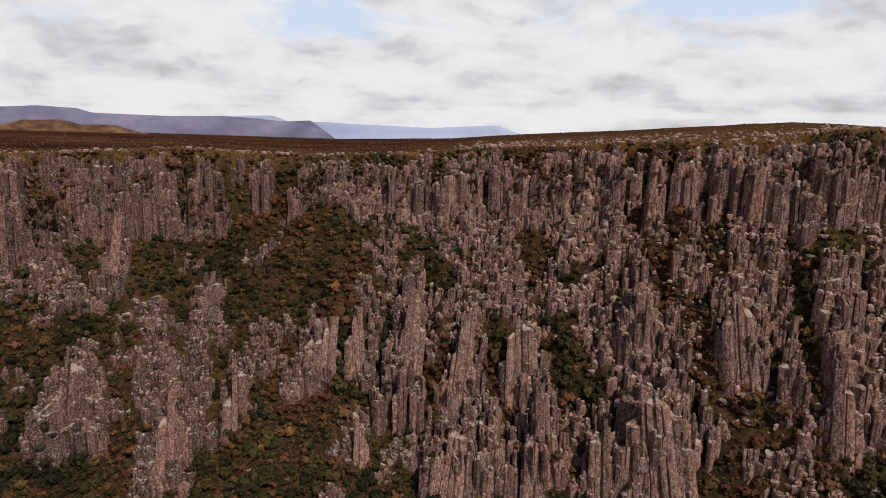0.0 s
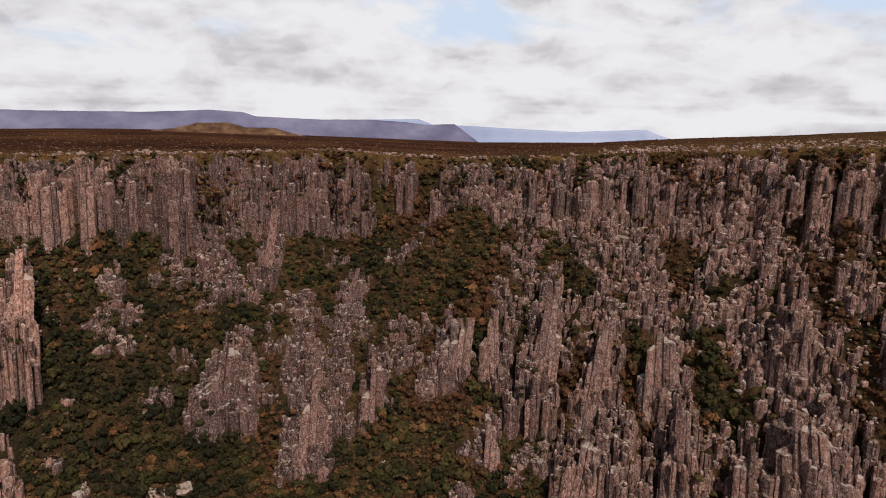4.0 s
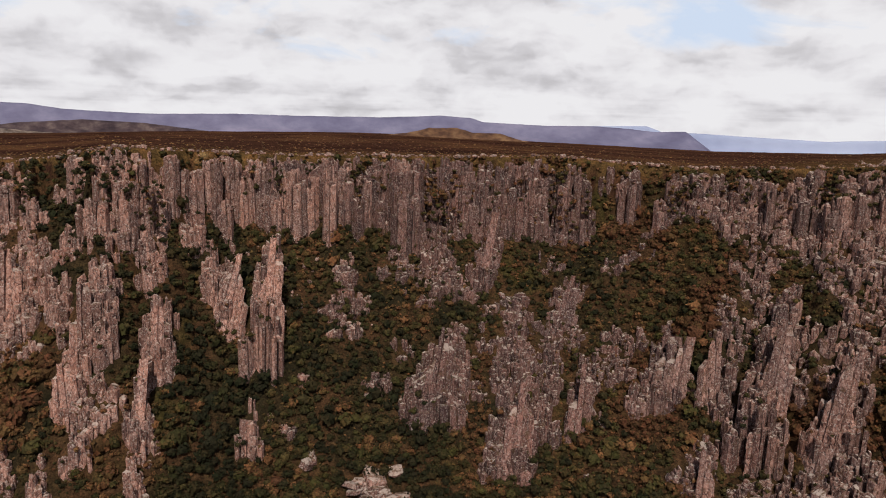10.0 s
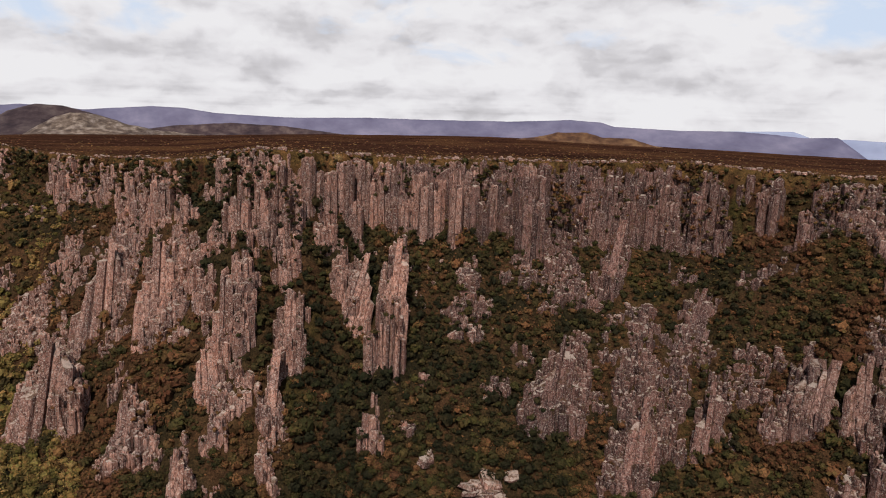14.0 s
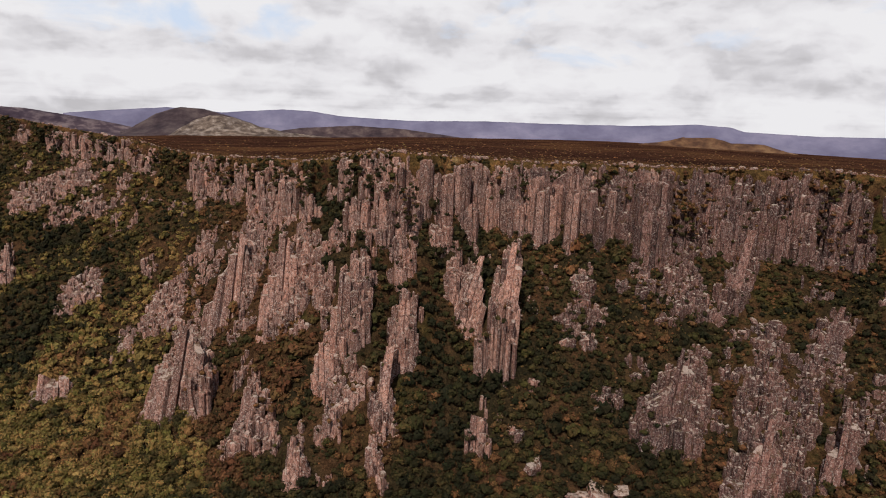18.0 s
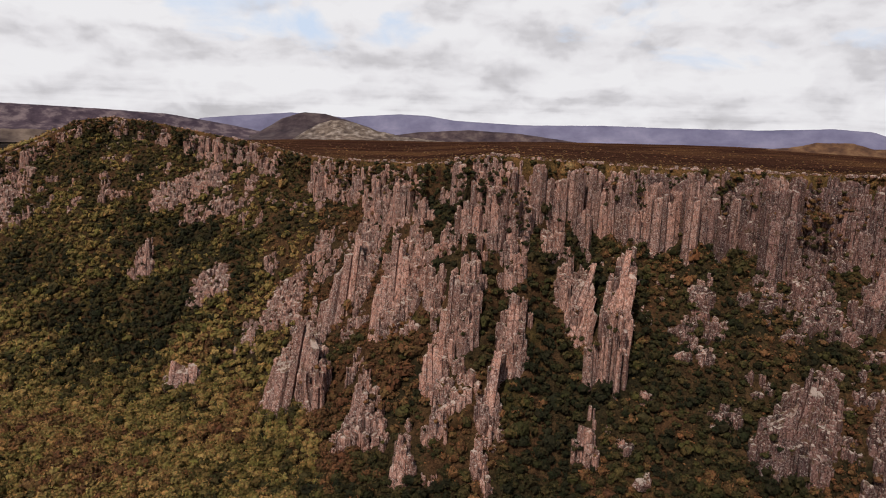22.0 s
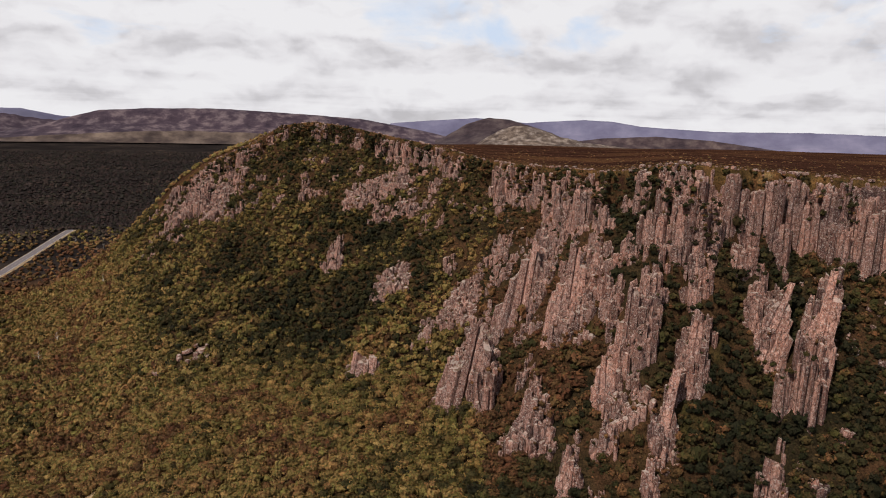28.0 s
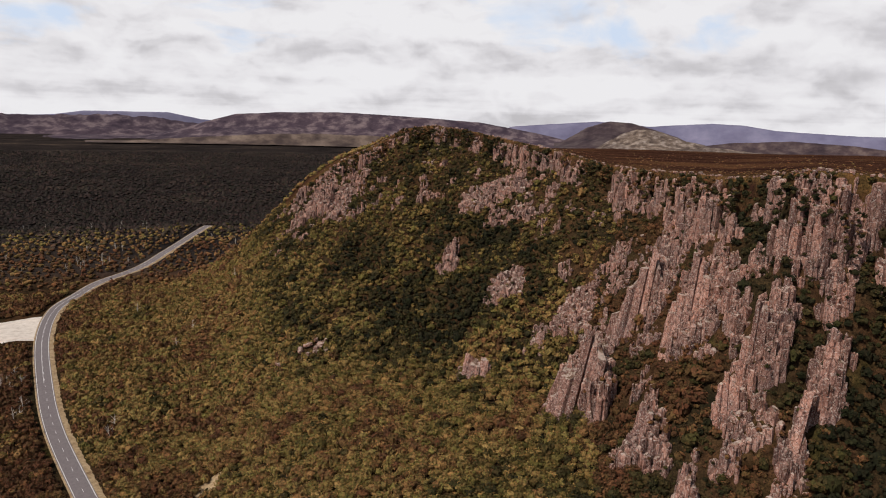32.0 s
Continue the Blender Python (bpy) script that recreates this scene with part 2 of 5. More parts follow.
def hashed(i, j, seed=0):
    v = np.sin(i * 127.1 + j * 311.7 + seed * 74.7) * 43758.5453
    return v - np.floor(v)


def vnoise(x, y, seed=0):
    i, j = np.floor(x), np.floor(y)
    u, v = smooth(x - i), smooth(y - j)
    a, b = hashed(i, j, seed), hashed(i + 1, j, seed)
    c, d = hashed(i, j + 1, seed), hashed(i + 1, j + 1, seed)
    return (a * (1 - u) + b * u) * (1 - v) + (c * (1 - u) + d * u) * v


def fbm(x, y, seed=0, octaves=4):
    total, amp, norm = 0, 1.0, 0
    for k in range(octaves):
        total, norm = total + amp * vnoise(x * 2**k, y * 2**k, seed + k), norm + amp
        amp *= 0.5
    return total / norm


def polar(x, y):
    return np.degrees(np.arctan2(-x, y)), np.hypot(x, y)


def plan(az, r):
    a = np.radians(az)
    return -np.sin(a) * r, np.cos(a) * r


def rim_of(az):
    return np.interp(az, AZ_R, RIM_R) + 9 * (fbm(az * 0.35, 0 * az, 5, 3) - 0.5) + 7 * (fbm(az * 0.9 + 40, 0 * az + 2, 6, 3) - 0.5)


def rim_height(az):
    return EYE[2] + np.interp(az, AZ_R, RIM_R) * np.tan(np.radians(np.interp(az, AZ_E, RIM_E)))


# the road's line: azimuth, distance and height
ROAD = ((135.0, 190, 17.5), (138.0, 235, 18), (139.7, 271, 18.6), (141.3, 328, 20.4), (141.7, 380, 22.2), (141.6, 456, 23.4), (140.7, 517, 23.8), (139.1, 554, 24.1), (137.6, 587, 24.4), (134.8, 632, 24.6), (132.7, 700, 25.2), (129.6, 850, 25.0), (127.5, 960, 22))


def road_line(n=16):
    """The road's middle as a smooth line of points."""
    p = np.array([(*plan(a, r), z) for a, r, z in ROAD])
    out = []
    for k in range(1, len(p) - 2):
        for t in np.arange(n) / n:
            a, b, c, d = p[k - 1], p[k], p[k + 1], p[k + 2]
            out.append(0.5 * (2 * b + (c - a) * t + (2 * a - 5 * b + 4 * c - d) * t**2 + (3 * b - a - 3 * c + d) * t**3))
    return np.array(out)


def road_near(x, y):
    """The distance of places from the road's middle, and its height there."""
    best, height = np.full(np.shape(x), 1e9), np.zeros(np.shape(x))
    for px, py, pz in LINE:
        d = np.hypot(x - px, y - py)
        height = np.where(d < best, pz, height)
        best = np.minimum(best, d)
    return best, height


def land(az, r):
    """The height of the ground."""
    z = open_land(az, r)
    x, y = plan(az, r)
    d, h = road_near(x, y)
    t = smooth((16 - d) / 9)
    return np.where(d < 16, z * (1 - t) + (h - 0.35) * t, z)


def open_land(az, r):
    x, y = plan(az, r)
    rim, top = rim_of(az), rim_height(az)
    # moor behind the rim
    far_r = np.interp(az, (0, 25, 40), (700, 1000, 1500))
    far_z = EYE[2] + far_r * np.tan(np.radians(np.interp(az, AZ_P, FAR_E)))
    q = (r - rim) / (far_r - rim)
    moor = top + (far_z - top) * np.clip(q, 0, 1) + 1.2 * (fbm(x / 40, y / 40, 11) - 0.5)
    moor = moor - np.clip(r - far_r, 0, None) * 0.06
    # face below the rim
    band = band_of(az)
    foot_r = np.interp(az, (-10, 20, 40, 60, 80, 90, 100, 112, 124, 130), (150, 150, 165, 205, 190, 190, 215, 250, 300, 350))
    foot_z = np.interp(az, (-10, 20, 40, 60, 80, 90, 100, 112, 124, 130, 150), (18, 18, 30, 40, 42, 44, 46, 48, 46, 36, 18))
    s = rim - r
    u = np.clip((r - foot_r) / (rim - 5 - foot_r), 0, 1)
    bend = np.interp(az, (0, 80, 95, 112, 125), (1.0, 1.05, 1.25, 1.5, 1.2))
    rough = 7 * (fbm(x / 28, y / 28, 21) - 0.5) + 2.5 * (fbm(x / 8, y / 8, 31) - 0.5)
    face = foot_z + (top - band - foot_z) * u**bend + rough * np.clip(4 * u * (1.15 - u), 0, 1)
    bowl = 18 + (foot_z - 18) * smooth(r / foot_r) + 4 * (fbm(x / 45, y / 45, 41) - 0.5)
    low = np.where(r < foot_r, bowl, face)
    z = np.where(s > 5, low, np.where(s > 0, low + (moor - low) * (1 - s / 5), moor))
    # far plain
    plain = 12 + 8 * (fbm(x / 300, y / 300, 51) - 0.5)
    t = smooth((r - 1900) / 1400)
    z = z * (1 - t) + np.minimum(z, plain) * t
    # forest and road side, where no rim stands
    wood = np.interp(r, (0, 250, 480, 800, 1000), (18, 18, 24, 26, 12)) + 5 * (fbm(x / 60, y / 60, 61) - 0.5)
    w = smooth((az - 121 + 9 * smooth((r - 560) / 200)) / np.where(r > 600, 6, 12))
    z = z * (1 - w) + np.maximum(np.where(r < 900, wood, plain), plain * 0 + 8) * w
    back = smooth((-az - 12) / 25)
    return z * (1 - back) + (18 + 0 * z) * back


LINE = road_line()


def link_mesh(name, verts, faces, mat, parent=None, smooth_on=False):
    """One mesh object from arrays: faces is a list of (n, k) index arrays."""
    me = bpy.data.meshes.new(name)
    faces = [np.asarray(f, np.int32) for f in faces if len(f)]
    me.vertices.add(len(verts))
    me.vertices.foreach_set("co", np.ascontiguousarray(verts, np.float32).ravel())
    sizes = np.concatenate([np.full(len(f), f.shape[1], np.int32) for f in faces])
    me.loops.add(int(sizes.sum()))
    me.loops.foreach_set("vertex_index", np.concatenate([f.ravel() for f in faces]))
    me.polygons.add(len(sizes))
    me.polygons.foreach_set("loop_start", np.r_[0, np.cumsum(sizes)[:-1]].astype(np.int32))
    me.polygons.foreach_set("use_smooth", np.full(len(sizes), smooth_on))
    me.update(calc_edges=True)
    me.materials.append(mat)
    ob = new(name, me)
    if parent:
        ob.parent = parent
    return ob


def give(ob, name, values):
    at = ob.data.attributes.new(name, "FLOAT", "POINT")
    at.data.foreach_set("value", np.ascontiguousarray(values, np.float32))


# one sheet of ground to the horizon
azs = np.r_[np.arange(-14, 152, 0.34), np.arange(152, 346, 3.0)]
rs = np.r_[0.5, np.arange(20, 140, 12), np.arange(140, 560, 2.0), 560 * (4700 / 560) ** np.linspace(0, 1, 90)]
AA, RR = np.meshgrid(azs, rs, indexing="ij")
ZZ = land(np.where(AA > 180, AA - 360, AA), RR)
X, Y = plan(AA, RR)
na, nr = AA.shape
idx = np.arange(na * nr).reshape(na, nr)
nxt = np.roll(idx, -1, 0)
quads = np.stack([idx[:, :-1], idx[:, 1:], nxt[:, 1:], nxt[:, :-1]], -1).reshape(-1, 4)
ground = link_mesh("ground", np.stack([X, Y, ZZ], -1).reshape(-1, 3), [quads], GROUND, smooth_on=True)
tagged(ground, "moorland plateau, steep slope and forest floor", "ground", kind="structure")
rim2 = rim_of(AA)
give(ground, "edge", (np.exp(-np.clip(RR - rim2, 0, None) / np.interp(AA, (0, 25, 35, 150), (400, 200, 28, 22))) * (RR > rim2 - 1)).ravel())
give(ground, "plain", np.maximum(smooth((RR - 1700) / 500), smooth((AA - 108) / 4) * (AA < 200) * smooth((RR - 560) / 80)).ravel())
give(ground, "face", (RR < rim2 - 2).astype(float).ravel() * (1 - smooth((RR - 560) / 80)).ravel())

# ---------- rock ----------
rng = np.random.default_rng(7)

# Rock outcrops: azimuth and distance of head and foot, width at head and foot, how far the foot stands proud.
OUTCROPS_EAST = (
    (53.5, 292, 54.9, 266, 8.3, 13.2, 7.3),
    (57.0, 254, 58.6, 222, 10.7, 24.6, 12.1),
    (47.3, 268, 48.8, 250, 13.3, 9.4, 3.3),
    (56.9, 284, 57.2, 262, 18.5, 19.6, 2.6),
    (60.6, 256, 61.0, 250, 17.1, 18.9, 1.5),
    (51.8, 258, 51.7, 206, 10.8, 16.9, 8.9),
    (48.8, 248, 48.9, 214, 9.4, 12.4, 7.3),
    (45.3, 241, 45.9, 224, 9.2, 11.7, 4.6),
    (43.5, 248, 42.9, 230, 9.4, 11.8, 3.3),
    (38.7, 244, 39.3, 220, 8.1, 22.9, 9.0),
    (35.4, 212, 36.8, 198, 7.4, 14.4, 2.6),
    (31.0, 248, 32.3, 207, 7.0, 17.5, 19.3),
    (35.4, 250, 34.7, 218, 10.4, 10.4, 7.2),
)
OUTCROPS_TOWERS = (
    (25.7, 236, 27.5, 208, 7.9, 13.8, 9.9),
    (22.1, 234, 21.5, 208, 11.7, 12.7, 8.4),
    (29.2, 206, 29.0, 188, 8.4, 9.1, 15.5),
    (25.2, 220, 25.1, 186, 5.6, 17.4, 16.3),
    (19.7, 212, 19.4, 186, 5.5, 12.0, 16.4),
    (22.4, 201, 22.1, 186, 5.0, 8.3, 8.3),
    (13.2, 233, 12.3, 211, 5.0, 16.1, 12.8),
    (11.7, 208, 10.4, 186, 14.2, 22.9, 13.6),
    (14.9, 202, 14.6, 185, 4.9, 11.9, 10.2),
    (9.8, 216, 6.2, 190, 5.4, 10.2, 8.5),
    (5.9, 224, 4.2, 200, 9.3, 18.2, 11.5),
    (1.4, 212, 0.8, 199, 5.0, 8.3, 10.9),
    (-0.6, 230, -1.9, 202, 11.2, 18.2, 14.3),
)
OUTCROPS_TOWERS2 = (
    (-3.6, 216, -4.7, 193, 9.0, 15.4, 13.3),
    (17.0, 252, 16.8, 240, 20.5, 23.6, 2.8),
    (8.9, 244, 8.7, 223, 9.9, 11.1, 6.5),
    (23.5, 248, 23.1, 234, 12.2, 17.6, 3.9),
    (17.6, 234, 17.0, 224, 15.5, 16.0, 2.7),
    (2.5, 199, 2.0, 189, 10.4, 11.9, 4.5),
    (-1.4, 198, -1.9, 190, 10.3, 11.9, 3.8),
    (16.0, 224, 15.3, 211, 13.1, 14.5, 2.9),
    (26.2, 263, 26.1, 252, 21.4, 20.7, 2.3),
    (35.3, 295, 35.0, 278, 19.0, 20.3, 3.8),
    (30.8, 273, 30.8, 257, 19.9, 21.1, 2.2),
)
OUTCROPS_SPIRES = (
    (71.6, 274, 72.9, 229, 5.4, 14.4, 21.5),
    (74.8, 267, 77.6, 238, 6.6, 19.5, 10.7),
    (73.8, 220, 74.2, 208, 3.5, 9.8, 8.7),
    (65.1, 270, 66.6, 243, 24.4, 26.7, 2.3),
    (57.4, 277, 60.2, 250, 27.2, 31.6, 2.4),
)
OUTCROPS_WEST_FACE = (
    (92.6, 288, 94.8, 271, 14.1, 18.1, 8.5),
    (89.8, 271, 90.7, 246, 17.7, 16.5, 8.3),
    (86.9, 258, 88.4, 239, 12.6, 14.0, 9.0),
    (84.4, 252, 85.0, 226, 12.3, 13.5, 12.1),
    (80.9, 256, 80.9, 224, 12.5, 9.6, 12.6),
    (79.5, 247, 80.2, 224, 3.7, 4.6, 9.2),
    (91.3, 298, 92.2, 290, 19.2, 25.9, 3.8),
    (88.2, 282, 88.6, 271, 11.4, 13.2, 4.4),
    (83.2, 268, 82.6, 255, 11.8, 16.6, 5.0),
    (81.0, 267, 81.3, 261, 7.7, 8.5, 4.8),
    (85.0, 225, 87.5, 219, 23.0, 18.1, 3.3),
    (81.9, 226, 83.1, 208, 5.4, 8.5, 8.8),
    (98.0, 278, 99.4, 239, 10.7, 28.9, 17.2),
)
OUTCROPS_WEST_FOOT = (
    (93.2, 236, 93.5, 214, 5.7, 16.9, 9.5),
    (91.5, 218, 92.0, 211, 6.9, 9.5, 4.1),
    (95.4, 222, 96.2, 214, 5.9, 7.7, 3.2),
    (86.6, 216, 87.2, 207, 4.5, 9.3, 6.5),
    (89.4, 212, 89.9, 200, 5.3, 9.5, 7.8),
    (83.4, 206, 83.1, 198, 3.3, 7.3, 6.4),
    (87.5, 202, 87.6, 196, 5.1, 6.2, 3.6),
    (96.4, 312, 97.6, 306, 11.4, 13.8, 3.0),
    (99.2, 306, 100.1, 283, 13.9, 14.3, 4.3),
    (93.7, 248, 94.6, 238, 6.3, 7.4, 3.3),
)
OUTCROPS_NORTH = (
    (109.9, 375, 110.7, 356, 4.9, 13.2, 8.8),
    (108.8, 324, 109.2, 308, 7.5, 14.2, 3.0),
    (108.2, 290, 108.0, 268, 8.9, 20.8, 5.2),
    (104.9, 270, 105.8, 252, 3.7, 4.4, 6.8),
    (102.8, 295, 103.3, 278, 6.9, 10.9, 5.1),
    (105.4, 336, 105.9, 320, 16.6, 19.9, 2.8),
    (100.3, 298, 101.0, 287, 12.4, 14.4, 1.9),
    (104.8, 406, 109.5, 406, 19.6, 23.0, 3.3),
    (104.4, 384, 104.9, 374, 13.9, 15.1, 1.6),
    (106.9, 392, 107.2, 378, 5.1, 8.0, 4.2),
)
OUTCROPS_NORTH2 = (
    (120.4, 510, 121.4, 466, 14.8, 22.6, 10.4),
    (119.1, 477, 119.7, 450, 13.1, 16.1, 4.7),
    (117.7, 474, 117.9, 464, 8.4, 9.7, 2.5),
    (112.7, 438, 113.0, 422, 4.6, 5.5, 4.4),
    (113.6, 331, 113.6, 314, 5.0, 5.3, 3.3),
    (95.9, 310, 97.2, 310, 10.1, 12.7, 1.5),
    (96.1, 296, 96.7, 291, 8.7, 9.6, 1.5),
    (95.3, 334, 96.0, 329, 13.4, 15.9, 2.8),
    (100.3, 325, 101.2, 322, 10.6, 13.2, 1.5),
    (115.1, 292, 115.3, 288, 3.5, 4.0, 1.5),
    (110.4, 373, 110.9, 361, 3.0, 3.6, 1.5),
)
OUTCROPS = OUTCROPS_EAST + OUTCROPS_TOWERS + OUTCROPS_TOWERS2 + OUTCROPS_SPIRES + OUTCROPS_WEST_FACE + OUTCROPS_WEST_FOOT + OUTCROPS_NORTH + OUTCROPS_NORTH2

# Gullies and ledges full of scrub: azimuth and distance of both ends, width.
GULLIES_EAST = (
    (41.7, 299, 42.6, 286, 13.9),
    (36.8, 272, 37.3, 226, 9.7),
    (28.2, 224, 29.3, 212, 4.4),
    (23.7, 224, 23.3, 212, 11.0),
    (18.3, 221, 18.0, 208, 11.9),
    (8.8, 253, 7.1, 230, 8.3),
    (0.4, 222, -0.4, 202, 3.5),
    (-1.0, 230, 1.0, 226, 7.4),
    (6.8, 204, 2.8, 198, 9.7),
    (10.9, 246, 9.9, 234, 5.0),
    (-2.8, 194, -6.0, 194, 10.3),
    (16.9, 266, 16.3, 263, 5.5),
    (14.4, 258, 12.8, 246, 6.0),
)
GULLIES_MIDDLE = (
    (68.4, 277, 69.8, 238, 11.3),
    (73.5, 270, 74.5, 252, 5.0),
    (78.9, 264, 78.3, 236, 11.1),
    (77.6, 235, 78.6, 204, 20.3),
    (45.6, 298, 44.5, 286, 10.7),
    (40.3, 278, 37.9, 241, 8.0),
    (77.7, 266, 62.9, 281, 11.5),
    (62.1, 248, 55.6, 258, 8.6),
)
GULLIES_WEST = (
    (78.4, 262, 78.4, 227, 8.5),
    (87.0, 252, 82.7, 247, 4.9),
    (83.6, 240, 80.0, 242, 6.8),
    (83.4, 230, 82.8, 224, 5.0),
    (89.3, 240, 90.3, 228, 13.7),
    (86.7, 266, 87.2, 276, 10.2),
    (79.5, 264, 75.0, 270, 10.1),
    (93.5, 316, 94.1, 305, 7.4),
)
GULLIES = GULLIES_EAST + GULLIES_MIDDLE + GULLIES_WEST



ASPECTS = (2.5, 4.5, 8.0, 13.0, 20.0)


def column_shape(k, aspect):
    """A weathered dolerite column, one unit in radius and aspect units high: jointed blocks that sit a little out of line, and a broken top."""
    g = np.random.default_rng(100 + k)
    n = int(g.integers(4, 7))
    ang = (np.arange(n) + g.uniform(-0.3, 0.3, n)) / n * 2 * np.pi
    rad = g.uniform(0.8, 1.2, n)
    cuts = [0.0]
    while cuts[-1] < aspect:
        cuts.append(cuts[-1] + g.uniform(1.8, 4.6))
    cuts[-1] = aspect
    if len(cuts) > 2 and cuts[-1] - cuts[-2] < 1.0:
        cuts.pop(-2)
    rings = []
    for j in range(len(cuts) - 1):
        w, off = g.uniform(0.84, 1.08), g.uniform(-0.13, 0.13, 2)
        rings += [(cuts[j] + 0.05, w, off, 0.0), (cuts[j + 1] - 0.05, w * g.uniform(0.9, 1.0), off + g.uniform(-0.05, 0.05, 2), 0.0)]
    z, w, off, _ = rings[-1]
    rings[-1] = (z - 0.35, w, off, g.uniform(0.0, 0.5))
    rings.append((z + 0.1, w * g.uniform(0.55, 0.85), off, g.uniform(0.1, 0.6)))
    way = g.uniform(0, 6.28)
    verts = []
    for z, w, off, slant in rings:
        rr = rad * w * g.uniform(0.94, 1.06, n)
        verts += list(np.stack([np.cos(ang) * rr + off[0], np.sin(ang) * rr + off[1], z + slant * np.cos(ang - way)], 1))
    quads = np.array([(j * n + i, j * n + (i + 1) % n, (j + 1) * n + (i + 1) % n, (j + 1) * n + i) for j in range(len(rings) - 1) for i in range(n)])
    last = (len(rings) - 1) * n
    cap = np.array([(last, last + i, last + i + 1) for i in range(1, n - 1)])
    return np.array(verts), quads, cap


TONES = {}  # a tone of its own for each column of a crag
CRAG_ASPECTS = (1.6, 2.6, 4.2, 6.8, 11.0)


def cell_of(p, others, reach):
    """The corners of the ground round p that lies nearer to it than to the others, within reach of the middle."""
    poly = [Vector((reach * math.cos(t), reach * math.sin(t))) for t in np.arange(7) / 7 * 6.283]
    p = Vector(p)
    for o in others:
        o = Vector(o)
        mid_, way = (p + o) / 2, (o - p).normalized()
        cut = []
        for i, a in enumerate(poly):
            b = poly[i - 1]
            da, db = (a - mid_).dot(way), (b - mid_).dot(way)
            if (da < 0) != (db < 0):
                cut.append(b + (a - b) * (db / (db - da)))
            if da < 0:
                cut.append(a)
        poly = cut
    out = []
    for a in poly:
        if all((a - c).length > 0.14 for c in out):
            out.append(a)
    return out


def crag_shape(k, aspect, slab=False):
    """A block of dolerite columns, one unit in radius: they fit together along their joints, each cut into lengths and broken off at a step of its own."""
    g = np.random.default_rng(900 + k)
    seeds = [(0.0, 0.0)]
    while len(seeds) < (5 if slab else 7):
        p = g.uniform(-0.95, 0.95, 2)
        if math.hypot(*p) < 0.95 and all(math.hypot(p[0] - o[0], p[1] - o[1]) > (0.52 if slab else 0.46) for o in seeds):
            seeds.append(tuple(p))
        elif g.random() < 0.004:
            break
    verts, quads, caps = [np.array([[0.0, 0.0, 0.0]])], [], []
    base, tone = 1, [0.5]
    step = min(aspect * 0.3, 1.0)
    dip = g.uniform(0, 6.28)
    for j, p in enumerate(seeds):
        poly = cell_of(p, [o for o in seeds if o != p], 1.12)
        if len(poly) < 3:
            continue
        n = len(poly)
        mid_ = sum(poly, Vector((0, 0))) / n
        flat = np.array([tuple(a - mid_) for a in poly])
        out = math.hypot(*mid_)
        fall = g.choice((0.0, 0.2, 0.5, 0.9, 1.4, 2.1), p=(0.2, 0.24, 0.22, 0.16, 0.12, 0.06))
        high = max(aspect - step * (fall * (0.4 + 0.8 * out) + 0.22 * (mid_.x * math.cos(dip) + mid_.y * math.sin(dip) + 0.8)), 0.5)
        cuts = [0.0]
        while cuts[-1] < high - 0.9 and len(cuts) < 4:
            cuts.append(cuts[-1] + g.uniform(0.2, 0.6) * max(high, 2.4))
        cuts = [0.0] + [c for c in cuts[1:] if c < high - 0.5] + [high]
        rings = []
        for c0, c1 in zip(cuts[:-1], cuts[1:]):
            w, off = g.uniform(0.86, 1.02) * (1 - 0.1 * c0 / aspect), g.uniform(-0.05, 0.05, 2) * (c0 > 0)
            rings += [(c0 + 0.02, w, off, 0.0), (c1 - 0.02, w * g.uniform(0.94, 1.0), off, 0.0)]
        z, w, off, _ = rings[-1]
        slant = g.uniform(0.02, 0.3)
        rings[-1] = (z - 0.2, w, off, slant * 0.6)
        rings.append((z + 0.02, w * g.uniform(0.5, 0.82), off, slant))
        way = g.uniform(0, 6.28)
        around = np.arctan2(flat[:, 1], flat[:, 0])
        for z, w, off, sl in rings:
            q = flat * (w * 0.97 * g.uniform(0.975, 1.025, (n, 1))) + np.array(mid_) * (1 - 0.12 * min(z / aspect, 1)) + off
            verts.append(np.c_[q, z + sl * np.cos(around - way)])
        quads += [(base + r_ * n + i, base + r_ * n + (i + 1) % n, base + (r_ + 1) * n + (i + 1) % n, base + (r_ + 1) * n + i) for r_ in range(len(rings) - 1) for i in range(n)]
        last = base + (len(rings) - 1) * n
        caps += [(last, last + i, last + i + 1) for i in range(1, n - 1)]
        caps += [(base + (i + 1) % n, base + i, 0) for i in range(n)]
        tone += [g.random()] * (len(rings) * n)
        base += len(rings) * n
    TONES[len(tone), k] = tone
    return np.concatenate(verts), np.array(quads), np.array(caps)


def boulder_shape(k):
    """A blocky boulder with cut corners."""
    g = np.random.default_rng(300 + k)
    bm = bmesh.new()
    bmesh.ops.create_cube(bm, size=2.0)
    bmesh.ops.bevel(bm, geom=list(bm.edges), offset=0.42, segments=1, affect="EDGES")
    stretch = g.uniform(0.6, 1.25, 3)
    for v in bm.verts:
        v.co = Vector([c * s + g.uniform(-0.16, 0.16) for c, s in zip(v.co, stretch)])
    bmesh.ops.triangulate(bm, faces=list(bm.faces))
    bm.verts.index_update()
    out = np.array([v.co[:] for v in bm.verts]), np.zeros((0, 4), int), np.array([[v.index for v in f.verts] for f in bm.faces])
    bm.free()
    return out


COLUMNS = [column_shape(12 * j + k, aspect) for j, aspect in enumerate(ASPECTS) for k in range(12)]
CRAGS = [crag_shape(12 * j + k, aspect) for j, aspect in enumerate(CRAG_ASPECTS) for k in range(12)]
